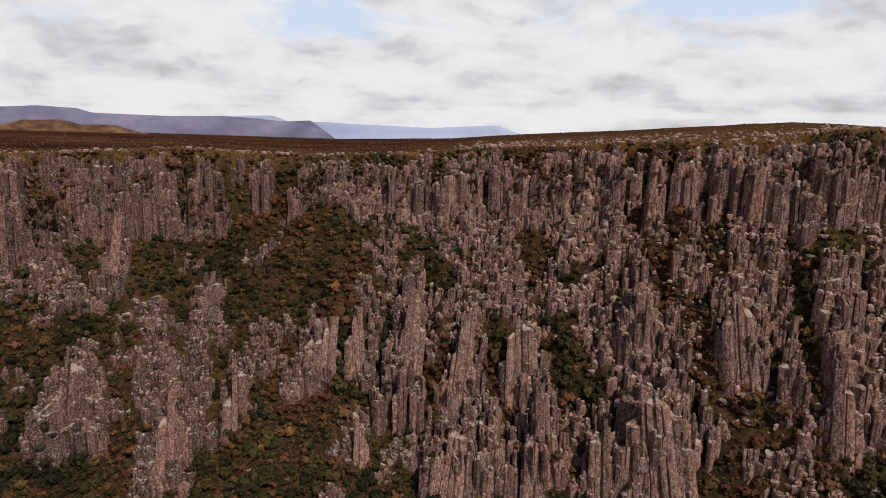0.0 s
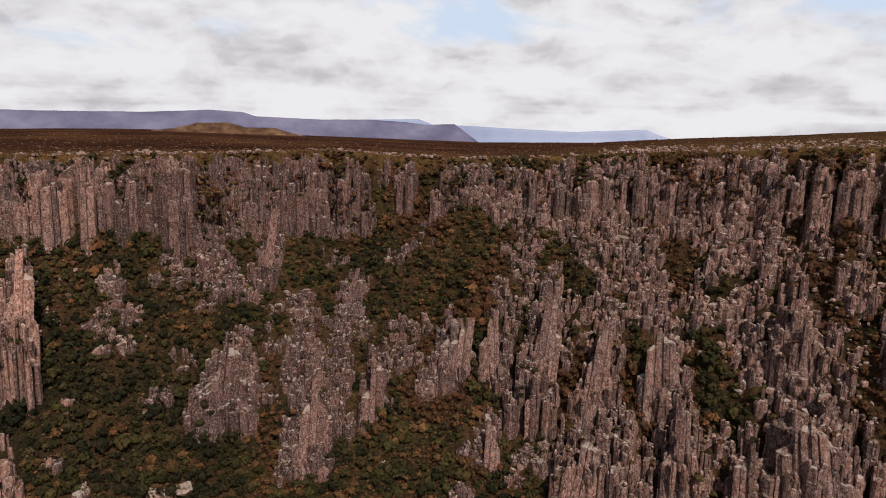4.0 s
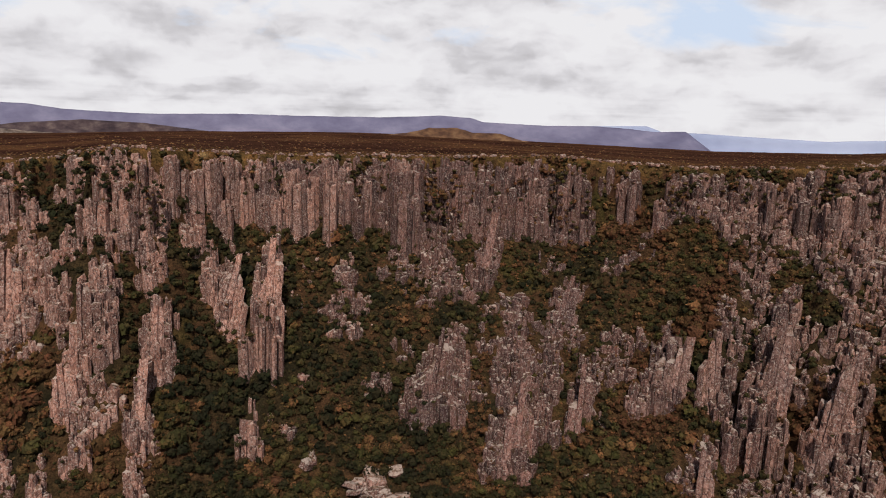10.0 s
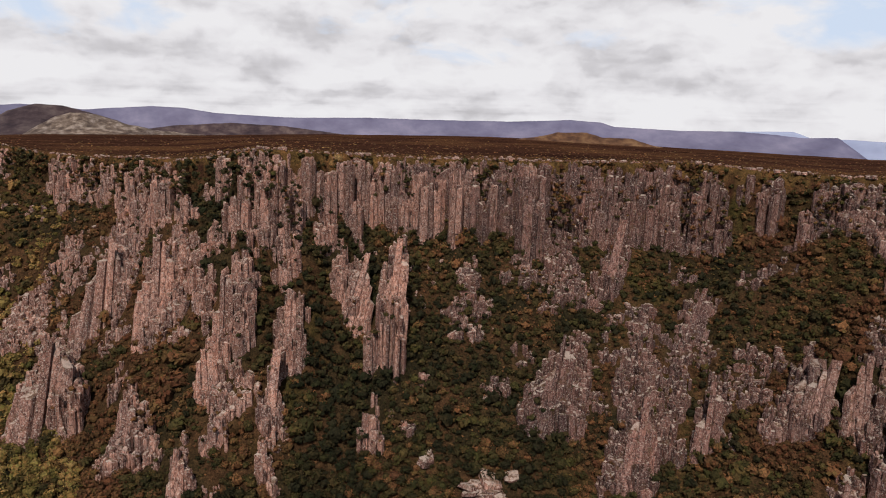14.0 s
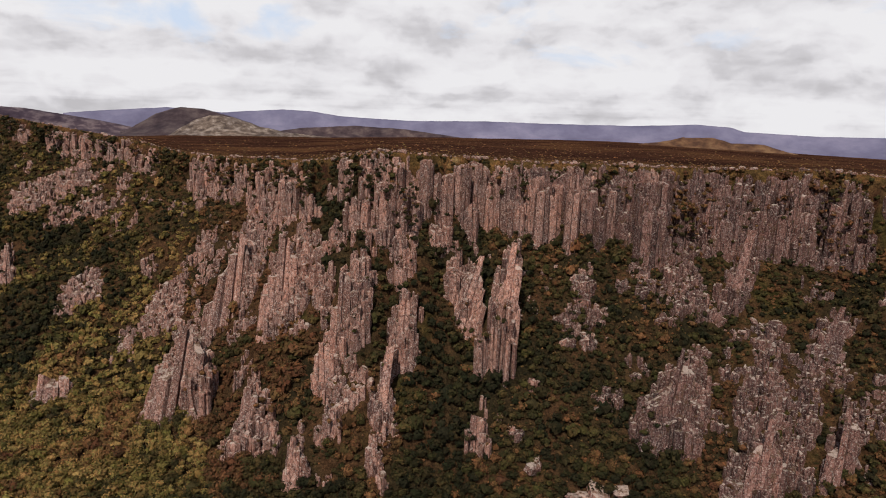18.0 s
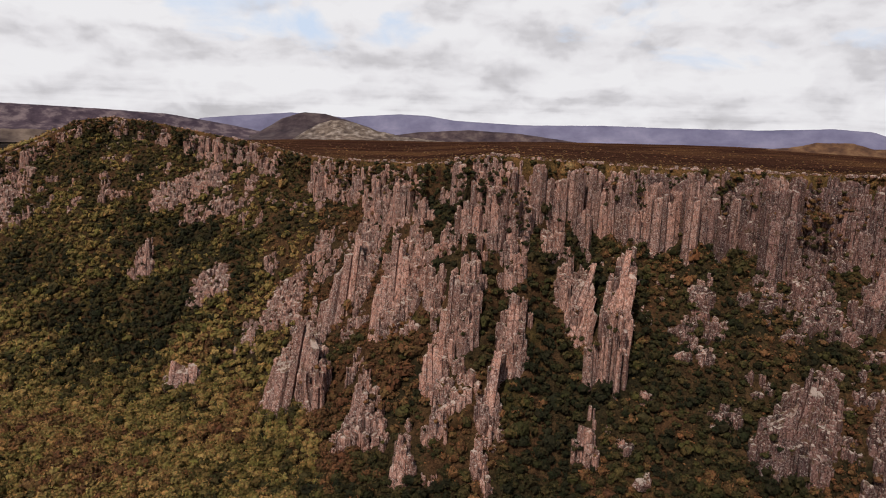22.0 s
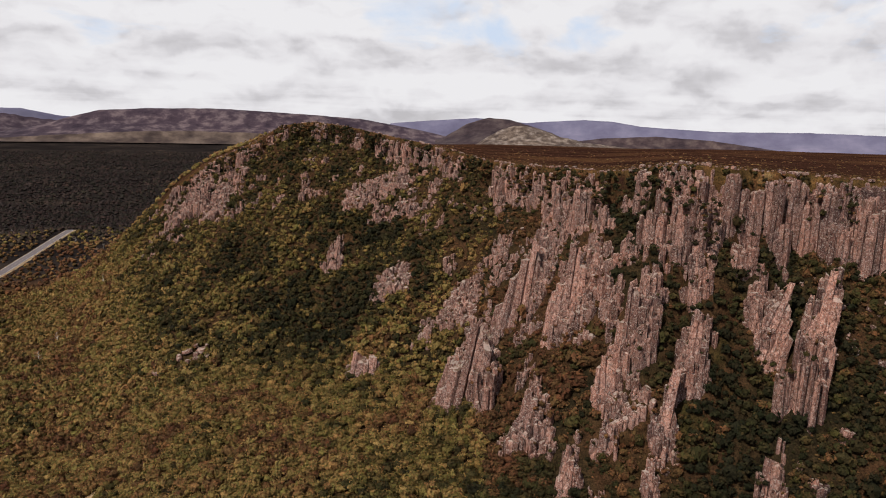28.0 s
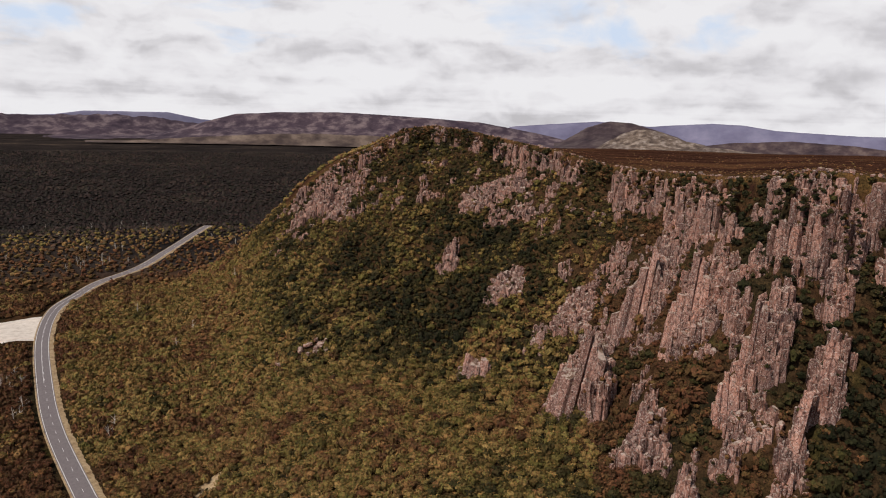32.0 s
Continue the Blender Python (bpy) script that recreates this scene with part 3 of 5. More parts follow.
CRAGS += [crag_shape(60 + 12 * j + k, aspect, True) for j, aspect in enumerate(CRAG_ASPECTS) for k in range(12)]
BOULDERS = [boulder_shape(k) for k in range(10)]


def joined(name, shapes, which, place, size, spin, lean, mat, tint=None, parent=None):
    """Many small solids in one mesh: place (n, 3), size (n, 3), spin and lean (n,) in radians."""
    vs, q4, t3, tint_out, base = [], [], [], [], 0
    for k, (v, q, t) in enumerate(shapes):
        pick = np.nonzero(which == k)[0]
        if not len(pick):
            continue
        p = v[None] * size[pick][:, None, :]
        c, s = np.cos(spin[pick])[:, None], np.sin(spin[pick])[:, None]
        x, y, z = p[..., 0] * c - p[..., 1] * s, p[..., 0] * s + p[..., 1] * c, p[..., 2]
        x = x + lean[pick][:, None, 0] * z
        y = y + lean[pick][:, None, 1] * z
        p = np.stack([x, y, z], -1) + place[pick][:, None, :]
        start = base + np.arange(len(pick))[:, None, None] * len(v)
        vs.append(p.reshape(-1, 3))
        if len(q):
            q4.append((q[None] + start).reshape(-1, 4))
        if len(t):
            t3.append((t[None] + start).reshape(-1, 3))
        if tint is not None:
            tint_out.append(np.repeat(tint[pick], len(v)))
        base += len(pick) * len(v)
    faces = ([np.concatenate(q4)] if q4 else []) + ([np.concatenate(t3)] if t3 else [])
    ob = link_mesh(name, np.concatenate(vs), faces, mat, parent)
    if tint is not None:
        give(ob, "tint", np.concatenate(tint_out))
    return ob


def strips(az, r, inset=0.0):
    """For places: the outcrop each lies in (-1: none) and how far the rock stands proud there."""
    x, y = plan(az, r)
    which, proud = np.full(np.shape(az), -1), np.zeros(np.shape(az))
    wob = fbm(x / 5, y / 5, 71, 2) - 0.5
    for k, (a1, r1, a2, r2, w1, w2, h) in enumerate(OUTCROPS):
        hx, hy = plan(a1, r1)
        fx, fy = plan(a2, r2)
        dx, dy = fx - hx, fy - hy
        long = math.hypot(dx, dy)
        q = ((x - hx) * dx + (y - hy) * dy) / long**2
        d = np.abs((x - hx) * dy - (y - hy) * dx) / long
        qq = np.clip(q, 0, 1)
        half = np.maximum((w1 + (w2 - w1) * qq) / 2 - inset, 1.6 if inset else 2.8)
        inside = (d < half * (1 + 0.5 * wob)) & (q > -0.1 + 0.15 * wob) & (q < 1.02)
        head = 0.34 * h if w1 < 8 and h > 8 else 1.6
        rise = (head + (0.72 * h - head) * qq) * (1 - 0.35 * np.clip(d / half, 0, 1) ** 2)
        better = inside & (rise > proud)
        which, proud = np.where(better, k, which), np.where(better, rise, proud)
    return which, proud


def in_gully(az, r):
    x, y = plan(az, r)
    found = np.zeros(np.shape(az), bool)
    wob = fbm(x / 4, y / 4, 171, 3) - 0.5
    for a1, r1, a2, r2, w in GULLIES:
        hx, hy = plan(a1, r1)
        fx, fy = plan(a2, r2)
        dx, dy = fx - hx, fy - hy
        q = np.clip(((x - hx) * dx + (y - hy) * dy) / (dx * dx + dy * dy), 0, 1)
        found |= np.hypot(x - hx - q * dx, y - hy - q * dy) < w / 2 * (1 + 1.5 * wob)
    return found


def rockiness(az, r):
    """How much of the open face is bare rock, from 0 to 1."""
    rim = rim_of(az)
    s = rim - r
    face = np.interp(az, (-8, 0, 26, 31, 36, 42, 46, 60, 64, 78, 83, 93, 97, 104, 112, 118, 123, 126), (0.54, 0.55, 0.55, 0.5, 0.26, 0.12, 0.17, 0.17, 0.12, 0.14, 0.33, 0.3, 0.19, 0.18, 0.16, 0.2, 0.26, 0.0))
    deep = np.interp(s, (0, 60, 80, 110), (1.0, 1.0, 0.9, 0.75))
    face = face + 0.16 * smooth((az - 79) / 3) * smooth((94 - az) / 4) * smooth((50 - s) / 15)
    face = np.where(az > 45, face * np.interp(s, (20, 60, 78), (1.0, 0.9, 0.15)), face * deep)
    wall = np.interp(az, (-8, 30, 36, 39, 43, 46, 78, 84, 93, 100, 110, 118, 123, 126), (0.92, 0.92, 0.88, 0.8, 0.74, 0.92, 0.93, 0.82, 0.8, 0.66, 0.42, 0.6, 0.6, 0.0))
    deepw = np.interp(az, (-8, 30, 45, 76, 84, 95, 112), (22, 20, 13, 13, 16, 14, 9))
    return np.where(s < deepw, wall, face)


SPARSE = np.array([row[6] < 2.7 and row[4] > 15 for row in OUTCROPS])
GIRTH = np.array([(row[4] + row[5]) / 2 for row in OUTCROPS])
STEEP = np.array([row[6] for row in OUTCROPS])


def rock_scatter(gap, amount, forms, smallest, spare, reach):
    """Rock pieces over the face: where each stands, how large, and to which outcrop it belongs."""
    pts = []
    for k, r0 in enumerate(np.arange(172, 530, gap * 0.9)):
        step = np.degrees(gap / r0)
        a = np.arange(-9, 126, step) + (k % 2) * step / 2
        pts.append(np.stack([a + rng.uniform(-0.38, 0.38, len(a)) * step, r0 + rng.uniform(-0.38, 0.38, len(a)) * gap], 1))
    az, r = np.concatenate(pts).T
    rim = rim_of(az)
    keep = (r < rim - 0.2) & (r > rim - 130)
    az, r, rim = az[keep], r[keep], rim[keep]
    which, proud = strips(az, r, 0.6 * smallest)
    x, y = plan(az, r)
    patchy = fbm(x / 9, y / 9, 81, 4)
    level = np.interp(rockiness(az, r), (0, 0.1, 0.25, 0.5, 0.75, 1), (0.0, 0.34, 0.42, 0.5, 0.58, 1.0))
    thin = (which >= 0) & SPARSE[which]
    keep = (((which >= 0) & ~thin) | (thin & (patchy < 0.51)) | (patchy < level)) & (rng.random(len(az)) < amount) & ~in_gully(az, r)
    keep &= (which >= 0) | (rim - r > 8) | (band_of(az) < 6)
    az, r, rim, which, proud, x, y = (v[keep] for v in (az, r, rim, which, proud, x, y))
    n = len(az)
    size = smallest * (0.85 + 1.1 * rng.random(n) ** 1.8) * np.where(which >= 0, np.clip(GIRTH[which] / 13, 0.55, 1.15), 0.88)
    # ledges: neighbouring pieces break off near one height
    lump = np.where(which >= 0, np.clip(1.6 + 0.16 * STEEP[which], 1.8, 4.0), np.where(rim - r < 14, 3.0, 2.2))
    cell_a = np.floor(np.radians(az) * 270 / 4.2 + 1.2 * fbm(x / 7, y / 7, 91, 3))
    shift = hashed(cell_a, cell_a * 0 + 3, 9) * lump
    cell_r = np.floor((r + shift) / lump)
    back = np.minimum((cell_r + 0.8) * lump - shift, rim + 1)
    burst = hashed(cell_a, cell_r, 4)
    east = 1 + 0.4 * smooth((34 - az) / 8)
    extra = np.where(which >= 0, proud * (0.8 + 0.35 * burst * east), (0.2 + 2.4 * burst**2) * east)
    top = land(az, np.maximum(back, r)) + extra + rng.normal(0, 1, n) * np.where(which >= 0, 0.3, 0.6) + spare * rng.uniform(-1.2, 1.0, n)
    top = np.minimum(top, rim_height(az) + rng.uniform(-0.9, 0.6, n))
    low = np.minimum(land(az, r - reach) - 2.0, top - 2.5)
    tall = top - low
    form = np.abs(np.log(tall / size)[:, None] - np.log(forms)[None]).argmin(1)
    return dict(az=az, gap=rim - r, which=which, place=np.stack([x, y, low], 1), spin=rng.uniform(0, 6.28, n), lean=rng.normal(0, 0.02, (n, 2)), tall=tall,
                shape=form * 12 + rng.integers(0, 12, n) + 60 * (forms is CRAG_ASPECTS) * (rng.random(n) < np.where(which >= 0, 0.7, 0.3)), size=np.stack([size, size * rng.uniform(0.8, 1.25, n), tall / np.array(forms)[form]], 1))


def wall_scatter():
    """The sheer wall under the rim: rows of crags that reach up to the plateau or break off part of the way, in steps."""
    rows = []
    for k, (s, top_share) in enumerate(((0.9, 0.0), (2.8, 0.12), (5.0, 0.3), (7.3, 0.5), (9.8, 0.68), (12.2, 0.85))):
        a = np.arange(-8.5, 124, np.degrees(2.3 / 280))
        a = a + rng.uniform(-0.42, 0.42, len(a)) * 0.6 + (k % 2) * 0.3
        rows.append(np.stack([a, s + rng.uniform(-1.2, 1.2, len(a)) + 2.2 * (fbm(a * 0.8, 0 * a, 191, 3) - 0.5), np.full(len(a), top_share)], 1))
    az, s, share = np.concatenate(rows).T
    block = np.radians(az) * 270 / 6.2 + 0.5 * fbm(az * 0.7, 0 * az, 195, 2)
    slot = (block % 1.0 < 0.14) & (hashed(np.floor(block), 0 * az, 14) < 0.75) & (s < 8)
    s = np.where(slot, s + 3.5, s + 3.6 * (hashed(np.floor(block), 0 * az, 12) - 0.35))
    s = np.maximum(s, 0.5)
    rim = rim_of(az)
    r = rim - s
    x, y = plan(az, r)
    band = band_of(az)
    patchy = fbm(x / 6, y / 6, 81, 4)
    keep = (patchy < np.interp(rockiness(az, r), (0, 0.35, 0.5, 0.75, 0.9, 1), (0.0, 0.4, 0.48, 0.56, 0.64, 1.0)) - 0.06 * share) & (band > 4)
    keep &= ~(in_gully(az, r) & ((s > 4.5) | (az < 47))) | (rng.random(len(az)) < 0.12)
    az, s, share, r, x, y, rim, band = (v[keep] for v in (az, s, share, r, x, y, rim, band))
    n = len(az)
    wide = hashed(np.floor(np.radians(az) * 270 / 8.5 + 1.2 * fbm(x / 10, y / 10, 93, 2)), np.floor(s / 2.4), 5)
    slim = hashed(np.floor(np.radians(az) * 270 / 3.4), np.floor(s / 2.4), 6)
    top = rim_height(az) + 0.3 - band * share * (0.25 + 0.95 * wide + 0.5 * slim) - rng.random(n) ** 2 * np.where(share > 0, 3.2, 1.0)
    top = top - np.where(share < 0.2, 4.5 * hashed(np.floor(np.radians(az) * 270 / 6.2 + 0.5 * fbm(az * 0.7, 0 * az, 195, 2)), np.floor(s / 4), 13) ** 3, 0.0)
    broken = smooth((az - 76) / 4) * smooth((98 - az) / 4)
    top = top - broken * np.where(share > 0.05, band * 0.32 * wide, 3.5 * (slim > 0.55) * wide)
    top = np.where((share < 0.05) & (slim > 0.62), top - 5.0 * wide, top)
    low = np.minimum(land(az, r - 3.0) - 2.0, top - 3)
    size = 1.05 * (1 + 1.0 * rng.random(n) ** 1.7) * (1 + 0.9 * hashed(np.floor(np.radians(az) * 270 / 5.0), np.floor(s / 3.0), 8))
    tall = top - low
    form = np.abs(np.log(tall / size)[:, None] - np.log(CRAG_ASPECTS)[None]).argmin(1)
    return dict(az=az, gap=s, which=np.full(n, -1), place=np.stack([x, y, low], 1), spin=rng.uniform(0, 6.28, n), lean=rng.normal(0, 0.015, (n, 2)), tall=tall,
                shape=form * 12 + rng.integers(0, 12, n) + 60 * (rng.random(n) < 0.45), size=np.stack([size, size * rng.uniform(0.85, 1.2, n), tall / np.array(CRAG_ASPECTS)[form]], 1))


masses = rock_scatter(2.7, 0.95, CRAG_ASPECTS, 1.45, 0.0, 2.2)
rows_w = wall_scatter()
sticks = rock_scatter(2.3, 0.34, ASPECTS, 0.7, 1.3, 1.6)

ROCKS = (ROCK_EAST, ROCK_MIDDLE_SHADED, ROCK)
ROCK_MESHES = {}
for mat in (ROCK, ROCK_MIDDLE_SHADED, ROCK_EAST):
    for word, shapes in (("crag", CRAGS), ("column", COLUMNS)):
        for k, (v, q, t) in enumerate(shapes):
            ob = link_mesh(word, v, [q, t], mat)
            if word == "crag":
                give(ob, "tint", TONES[len(v), k])
            ROCK_MESHES[word, mat.name, k] = ob.data
            bpy.data.objects.remove(ob)


def rock_parts(word, d, idx, parent, most):
    """The pieces of idx under their thing: the tallest as parts of their own, those past most joined."""
    if not len(idx):
        return
    idx = idx[np.argsort(-d["tall"][idx])]
    # pieces from about 39 to 63 degrees get the cloud-darkened rock
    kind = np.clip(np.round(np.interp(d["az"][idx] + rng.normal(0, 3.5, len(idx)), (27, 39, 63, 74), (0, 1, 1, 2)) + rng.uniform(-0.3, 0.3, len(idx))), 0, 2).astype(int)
    for i, m in zip(idx[:most], kind):
        ob = new(word, ROCK_MESHES[word, ROCKS[m].name, d["shape"][i]])
        ob.parent = parent
        ob.matrix_basis = Matrix.Translation(d["place"][i]) @ Euler((d["lean"][i][0], d["lean"][i][1], 0)).to_matrix().to_4x4() @ Matrix.Rotation(d["spin"][i], 4, "Z") @ Matrix.Diagonal((*d["size"][i], 1))
    for m in range(3):
        i = idx[most:][kind[most:] == m]
        if len(i):
            tagged(joined("rubble", COLUMNS if word == "column" else CRAGS, d["shape"][i], d["place"][i], d["size"][i], d["spin"][i], d["lean"][i], ROCKS[m], parent=parent), kind="stuff")


for name, a0, a1, label in (("cliff_east", -10, 12, "fluted brown dolerite cliff with broken columns"), ("cliff_bend", 12, 30, "fluted brown dolerite cliff with scrubby ledges"), ("cliff_middle", 30, 63, "fluted dolerite cliff under the plateau rim, darkened for cloud shade"), ("cliff_north", 63, 80, "pinkish fluted dolerite cliff under the plateau rim"), ("cliff_west", 80, 97, "weathered pinkish dolerite crags below the rim"), ("cliff_knoll", 97, 127, "broken rock bands around the scrubby knoll")):
    wall = tagged(new(name), label, "cliff", kind="structure")
    for word, d, most in (("crag", masses, 190), ("crag", rows_w, 110), ("column", sticks, 100)):
        rock_parts(word, d, np.nonzero((d["which"] < 0) & (d["az"] >= a0) & (d["az"] < a1))[0], wall, most)

for k, row in enumerate(OUTCROPS):
    pick = [np.nonzero(d["which"] == k)[0] for d in (masses, sticks)]
    if len(pick[0]) + len(pick[1]) < 2:
        continue
    slim = row[4] + row[5] < 22
    kind = "rock_spire" if slim and row[6] > 6 else "rock_buttress" if row[6] > 6 else "rock_outcrop"
    words = {"rock_spire": "slender pinkish-brown dolerite spire standing in scrub", "rock_buttress": "steep fluted dolerite buttress of bundled columns", "rock_outcrop": "low weathered dolerite outcrop in scrub on the slope"}[kind]
    thing = tagged(new(kind), words, "rock", group="rock outcrops on the face")
    rock_parts("crag", masses, pick[0], thing, 60)
    rock_parts("column", sticks, pick[1], thing, 24)

# ---------- the large pillars and slabs of the face ----------
# Azimuth and distance of the foot, azimuth and elevation of the head as seen from the middle of the bowl, width in metres.
PILLARS_EAST = (
    (32.2, 207, 30.8, -13.9, 15.6),
    (27.5, 204, 26.3, -15.3, 12.7),
    (21.3, 209, 21.9, -16.0, 20.9),
    (11.6, 213, 12.6, -12.4, 18.1),
    (27.8, 186, 26.8, -24.5, 22.6),
    (19.3, 185, 20.0, -20.9, 14.6),
    (14.3, 184, 14.8, -23.6, 14.5),
    (8.6, 185, 10.8, -20.3, 25.5),
    (3.8, 203, 5.4, -12.5, 14.9),
    (0.9, 200, 1.4, -17.0, 10.4),
    (-3.3, 195, -2.5, -17.7, 17.1),
    (35.4, 218, 35.9, -15.5, 11.4),
    (33.9, 208, 33.0, -20.0, 11.1),
    (8.6, 229, 9.2, -9.3, 11.3),
    (20.8, 174, 21.1, -30.7, 15.3),
    (38.7, 225, 39.2, -16.3, 13.5),
    (35.4, 195, 35.4, -24.4, 9.0),
)
PILLARS_MIDDLE = (
    (59.0, 222, 57.4, -16.9, 19.7),
    (54.8, 267, 53.7, -7.7, 10.0),
    (48.5, 252, 46.8, -12.4, 11.6),
    (39.2, 222, 38.2, -16.1, 17.3),
    (51.6, 204, 50.8, -20.9, 15.0),
    (45.8, 214, 45.6, -19.1, 13.3),
)
PILLARS_WEST = (
    (100.0, 240, 98.0, -16.8, 26.4),
    (73.0, 229, 71.6, -10.0, 14.8),
    (76.5, 239, 74.3, -11.2, 14.1),
    (74.1, 208, 73.9, -23.9, 8.5),
    (83.2, 198, 83.2, -25.8, 7.6),
    (87.2, 207, 87.1, -23.6, 9.3),
    (90.1, 197, 89.5, -25.5, 10.0),
    (94.8, 220, 93.4, -21.7, 13.8),
    (82.9, 208, 81.8, -18.7, 9.3),
    (103.3, 278, 102.9, -17.1, 11.8),
    (108.1, 269, 107.4, -19.0, 22.1),
    (110.6, 353, 110.1, -10.2, 13.1),
    (86.1, 229, 85.7, -12.8, 14.6),
    (81.0, 223, 80.5, -15.0, 12.5),
    (88.9, 241, 89.0, -16.5, 12.1),
    (95.1, 269, 93.9, -9.7, 22.5),
    (91.0, 251, 90.3, -10.1, 18.9),
    (87.2, 220, 87.5, -18.3, 13.4),
    (99.9, 299, 99.4, -13.1, 14.9),
    (91.8, 213, 91.8, -24.3, 9.5),
)
PILLARS = PILLARS_EAST + PILLARS_MIDDLE + PILLARS_WEST


def pillar_mesh(az, r, az_top, el_top, wide, k):
    """A fluted buttress that leans on the slope: columns side by side, each broken off at a height of its own."""
    g = np.random.default_rng(2000 + k)
    reach = np.arange(r, r + 120, 1.0)
    on_slope = reach[np.argmax(land(np.full(len(reach), az_top), reach) >= EYE[2] + reach * math.tan(radians(el_top)))]
    r_top = r + 0.5 * (on_slope - r)
    foot = np.array([*plan(az, r), float(land(np.array([az]), np.array([r]))[0]) - 5.0 - 0.42 * wide])
    head = np.array([*plan(az_top, r_top), EYE[2] + r_top * math.tan(radians(el_top))])
    a = radians(az)
    ahead_ = np.array([math.sin(a), -math.cos(a), 0.0])
    side = np.array([math.cos(a), math.sin(a), 0.0])
    high = head[2] - foot[2]
    wide *= 0.92
    count = max(4, int(round(wide / 1.7)))
    edges = np.cumsum(np.r_[0, g.uniform(0.6, 1.5, count)])
    edges = -1.75 + 3.5 * edges / edges[-1]
    proud_ = g.uniform(0.84, 1.1, count)
    mid_a = (edges[:-1] + edges[1:]) / 2
    ends = 1.0 - 0.62 * min(max(high / (2.2 * wide), 0.3), 1.0) * np.abs(np.sin(mid_a)) ** 1.6 * g.uniform(0.55, 1.1, count) - g.uniform(0.0, 0.13, count) * (g.random(count) < 0.75)
    ends[int(np.argmin(np.abs(mid_a + g.normal(0, 0.3))))] = 1.0
    levels = np.r_[np.linspace(0, 1, 13), 1.0]
    rows_, tone = [], []
    ledge = np.ones(count)
    for j, t in enumerate(levels):
        if j in (3, 5, 7, 9, 11):
            ledge = ledge * np.where(g.random(count) < 0.3, g.uniform(0.9, 0.97, count), 1.0)
        body_w = (1.1 - 0.2 * t) * wide / 2
        ring = []
        for i in range(count):
            over = t > ends[i]
            tt = min(t, ends[i] + 0.012 * (over and j == len(levels) - 1))
            c = foot + (head - foot) * tt
            w = ((1.1 - 0.2 * tt) * wide / 2) * proud_[i] * ledge[i] * (0.6 if over else 1.0)
            d = edges[i + 1] - edges[i]
            for f, inset in ((0.0, 0.88), (0.13, 0.99), (0.5, 1.02), (0.87, 0.99)):
                ang = edges[i] + f * d
                x = w * inset * (1 + g.normal(0, 0.012))
                ring.append(c + side * math.sin(ang) * x + ahead_ * math.cos(ang) * x * 0.62)
        deep = 5.0 + (on_slope - r_top) * 0.55
        ring.append(foot + (head - foot) * min(t, ends[-1]) + side * body_w * 0.55 - ahead_ * deep)
        ring.append(foot + (head - foot) * min(t, ends[0]) - side * body_w * 0.55 - ahead_ * deep)
        rows_.append(np.array(ring))
        tone += list(np.repeat(proud_ * 7.3 % 1.0, 4)) + [0.5, 0.5]
    n = len(rows_[0])
    v = np.concatenate(rows_)
    q = np.array([(j * n + i, j * n + (i + 1) % n, (j + 1) * n + (i + 1) % n, (j + 1) * n + i) for j in range(len(rows_) - 1) for i in range(n)])
    last = (len(rows_) - 1) * n
    v = np.concatenate([v, rows_[-1].mean(0)[None]])
    tone.append(0.5)
    return v, q, np.array([(last + i, last + (i + 1) % n, len(v) - 1) for i in range(n)]), tone


for k, row in enumerate(PILLARS):
    v, q, t, tone = pillar_mesh(*row, k)
    tall = v[:, 2].max() - v[:, 2].min() > 2.2 * row[4]
    ob = link_mesh("rock_spire" if tall else "rock_buttress", v, [q, t], ROCK_EAST if row[0] < 42 else ROCK_MIDDLE_SHADED if row[0] < 63 else ROCK)
    give(ob, "tint", tone)
    tagged(ob, "tall fluted dolerite pillar with a broken head" if tall else "broad fluted dolerite slab leaning on the slope", "rock", group="pillars of the face")

# loose blocks on ledges and in the block field
n = 5200
ba = np.r_[rng.uniform(-9, 30, n // 2), rng.uniform(30, 122, n - n // 2)]
br = rim_of(ba) - rng.uniform(3, 95, n)
bx, by = plan(ba, br)
fieldy = np.interp(ba, (-9, 2, 10, 16, 30, 60), (0.75, 0.75, 0.6, 0.45, 0.36, 0.33)) * np.interp(rim_of(ba) - br, (3, 45, 70, 95), (1.1, 1.0, 0.6, 0.3))
keep = fbm(bx / 16, by / 16, 111, 3) < fieldy
ba, br, bx, by = ba[keep], br[keep], bx[keep], by[keep]
bs = 0.35 + 0.75 * rng.random(len(ba)) ** 2.5
bz = land(ba, br) + bs * 0.3 + np.where(ba < 16, rng.uniform(0, 1.2, len(ba)), 0)
blocks = joined("block_field", BOULDERS, rng.integers(0, 10, len(ba)), np.stack([bx, by, bz], 1), np.stack([bs, bs * 1.1, bs * 0.9], 1), rng.uniform(0, 6.28, len(ba)), rng.normal(0, 0.2, (len(ba), 2)), ROCK)
tagged(blocks, "tumbled grey dolerite blocks on the ledges", "boulders", kind="stuff")

# ---------- scrub and forest ----------


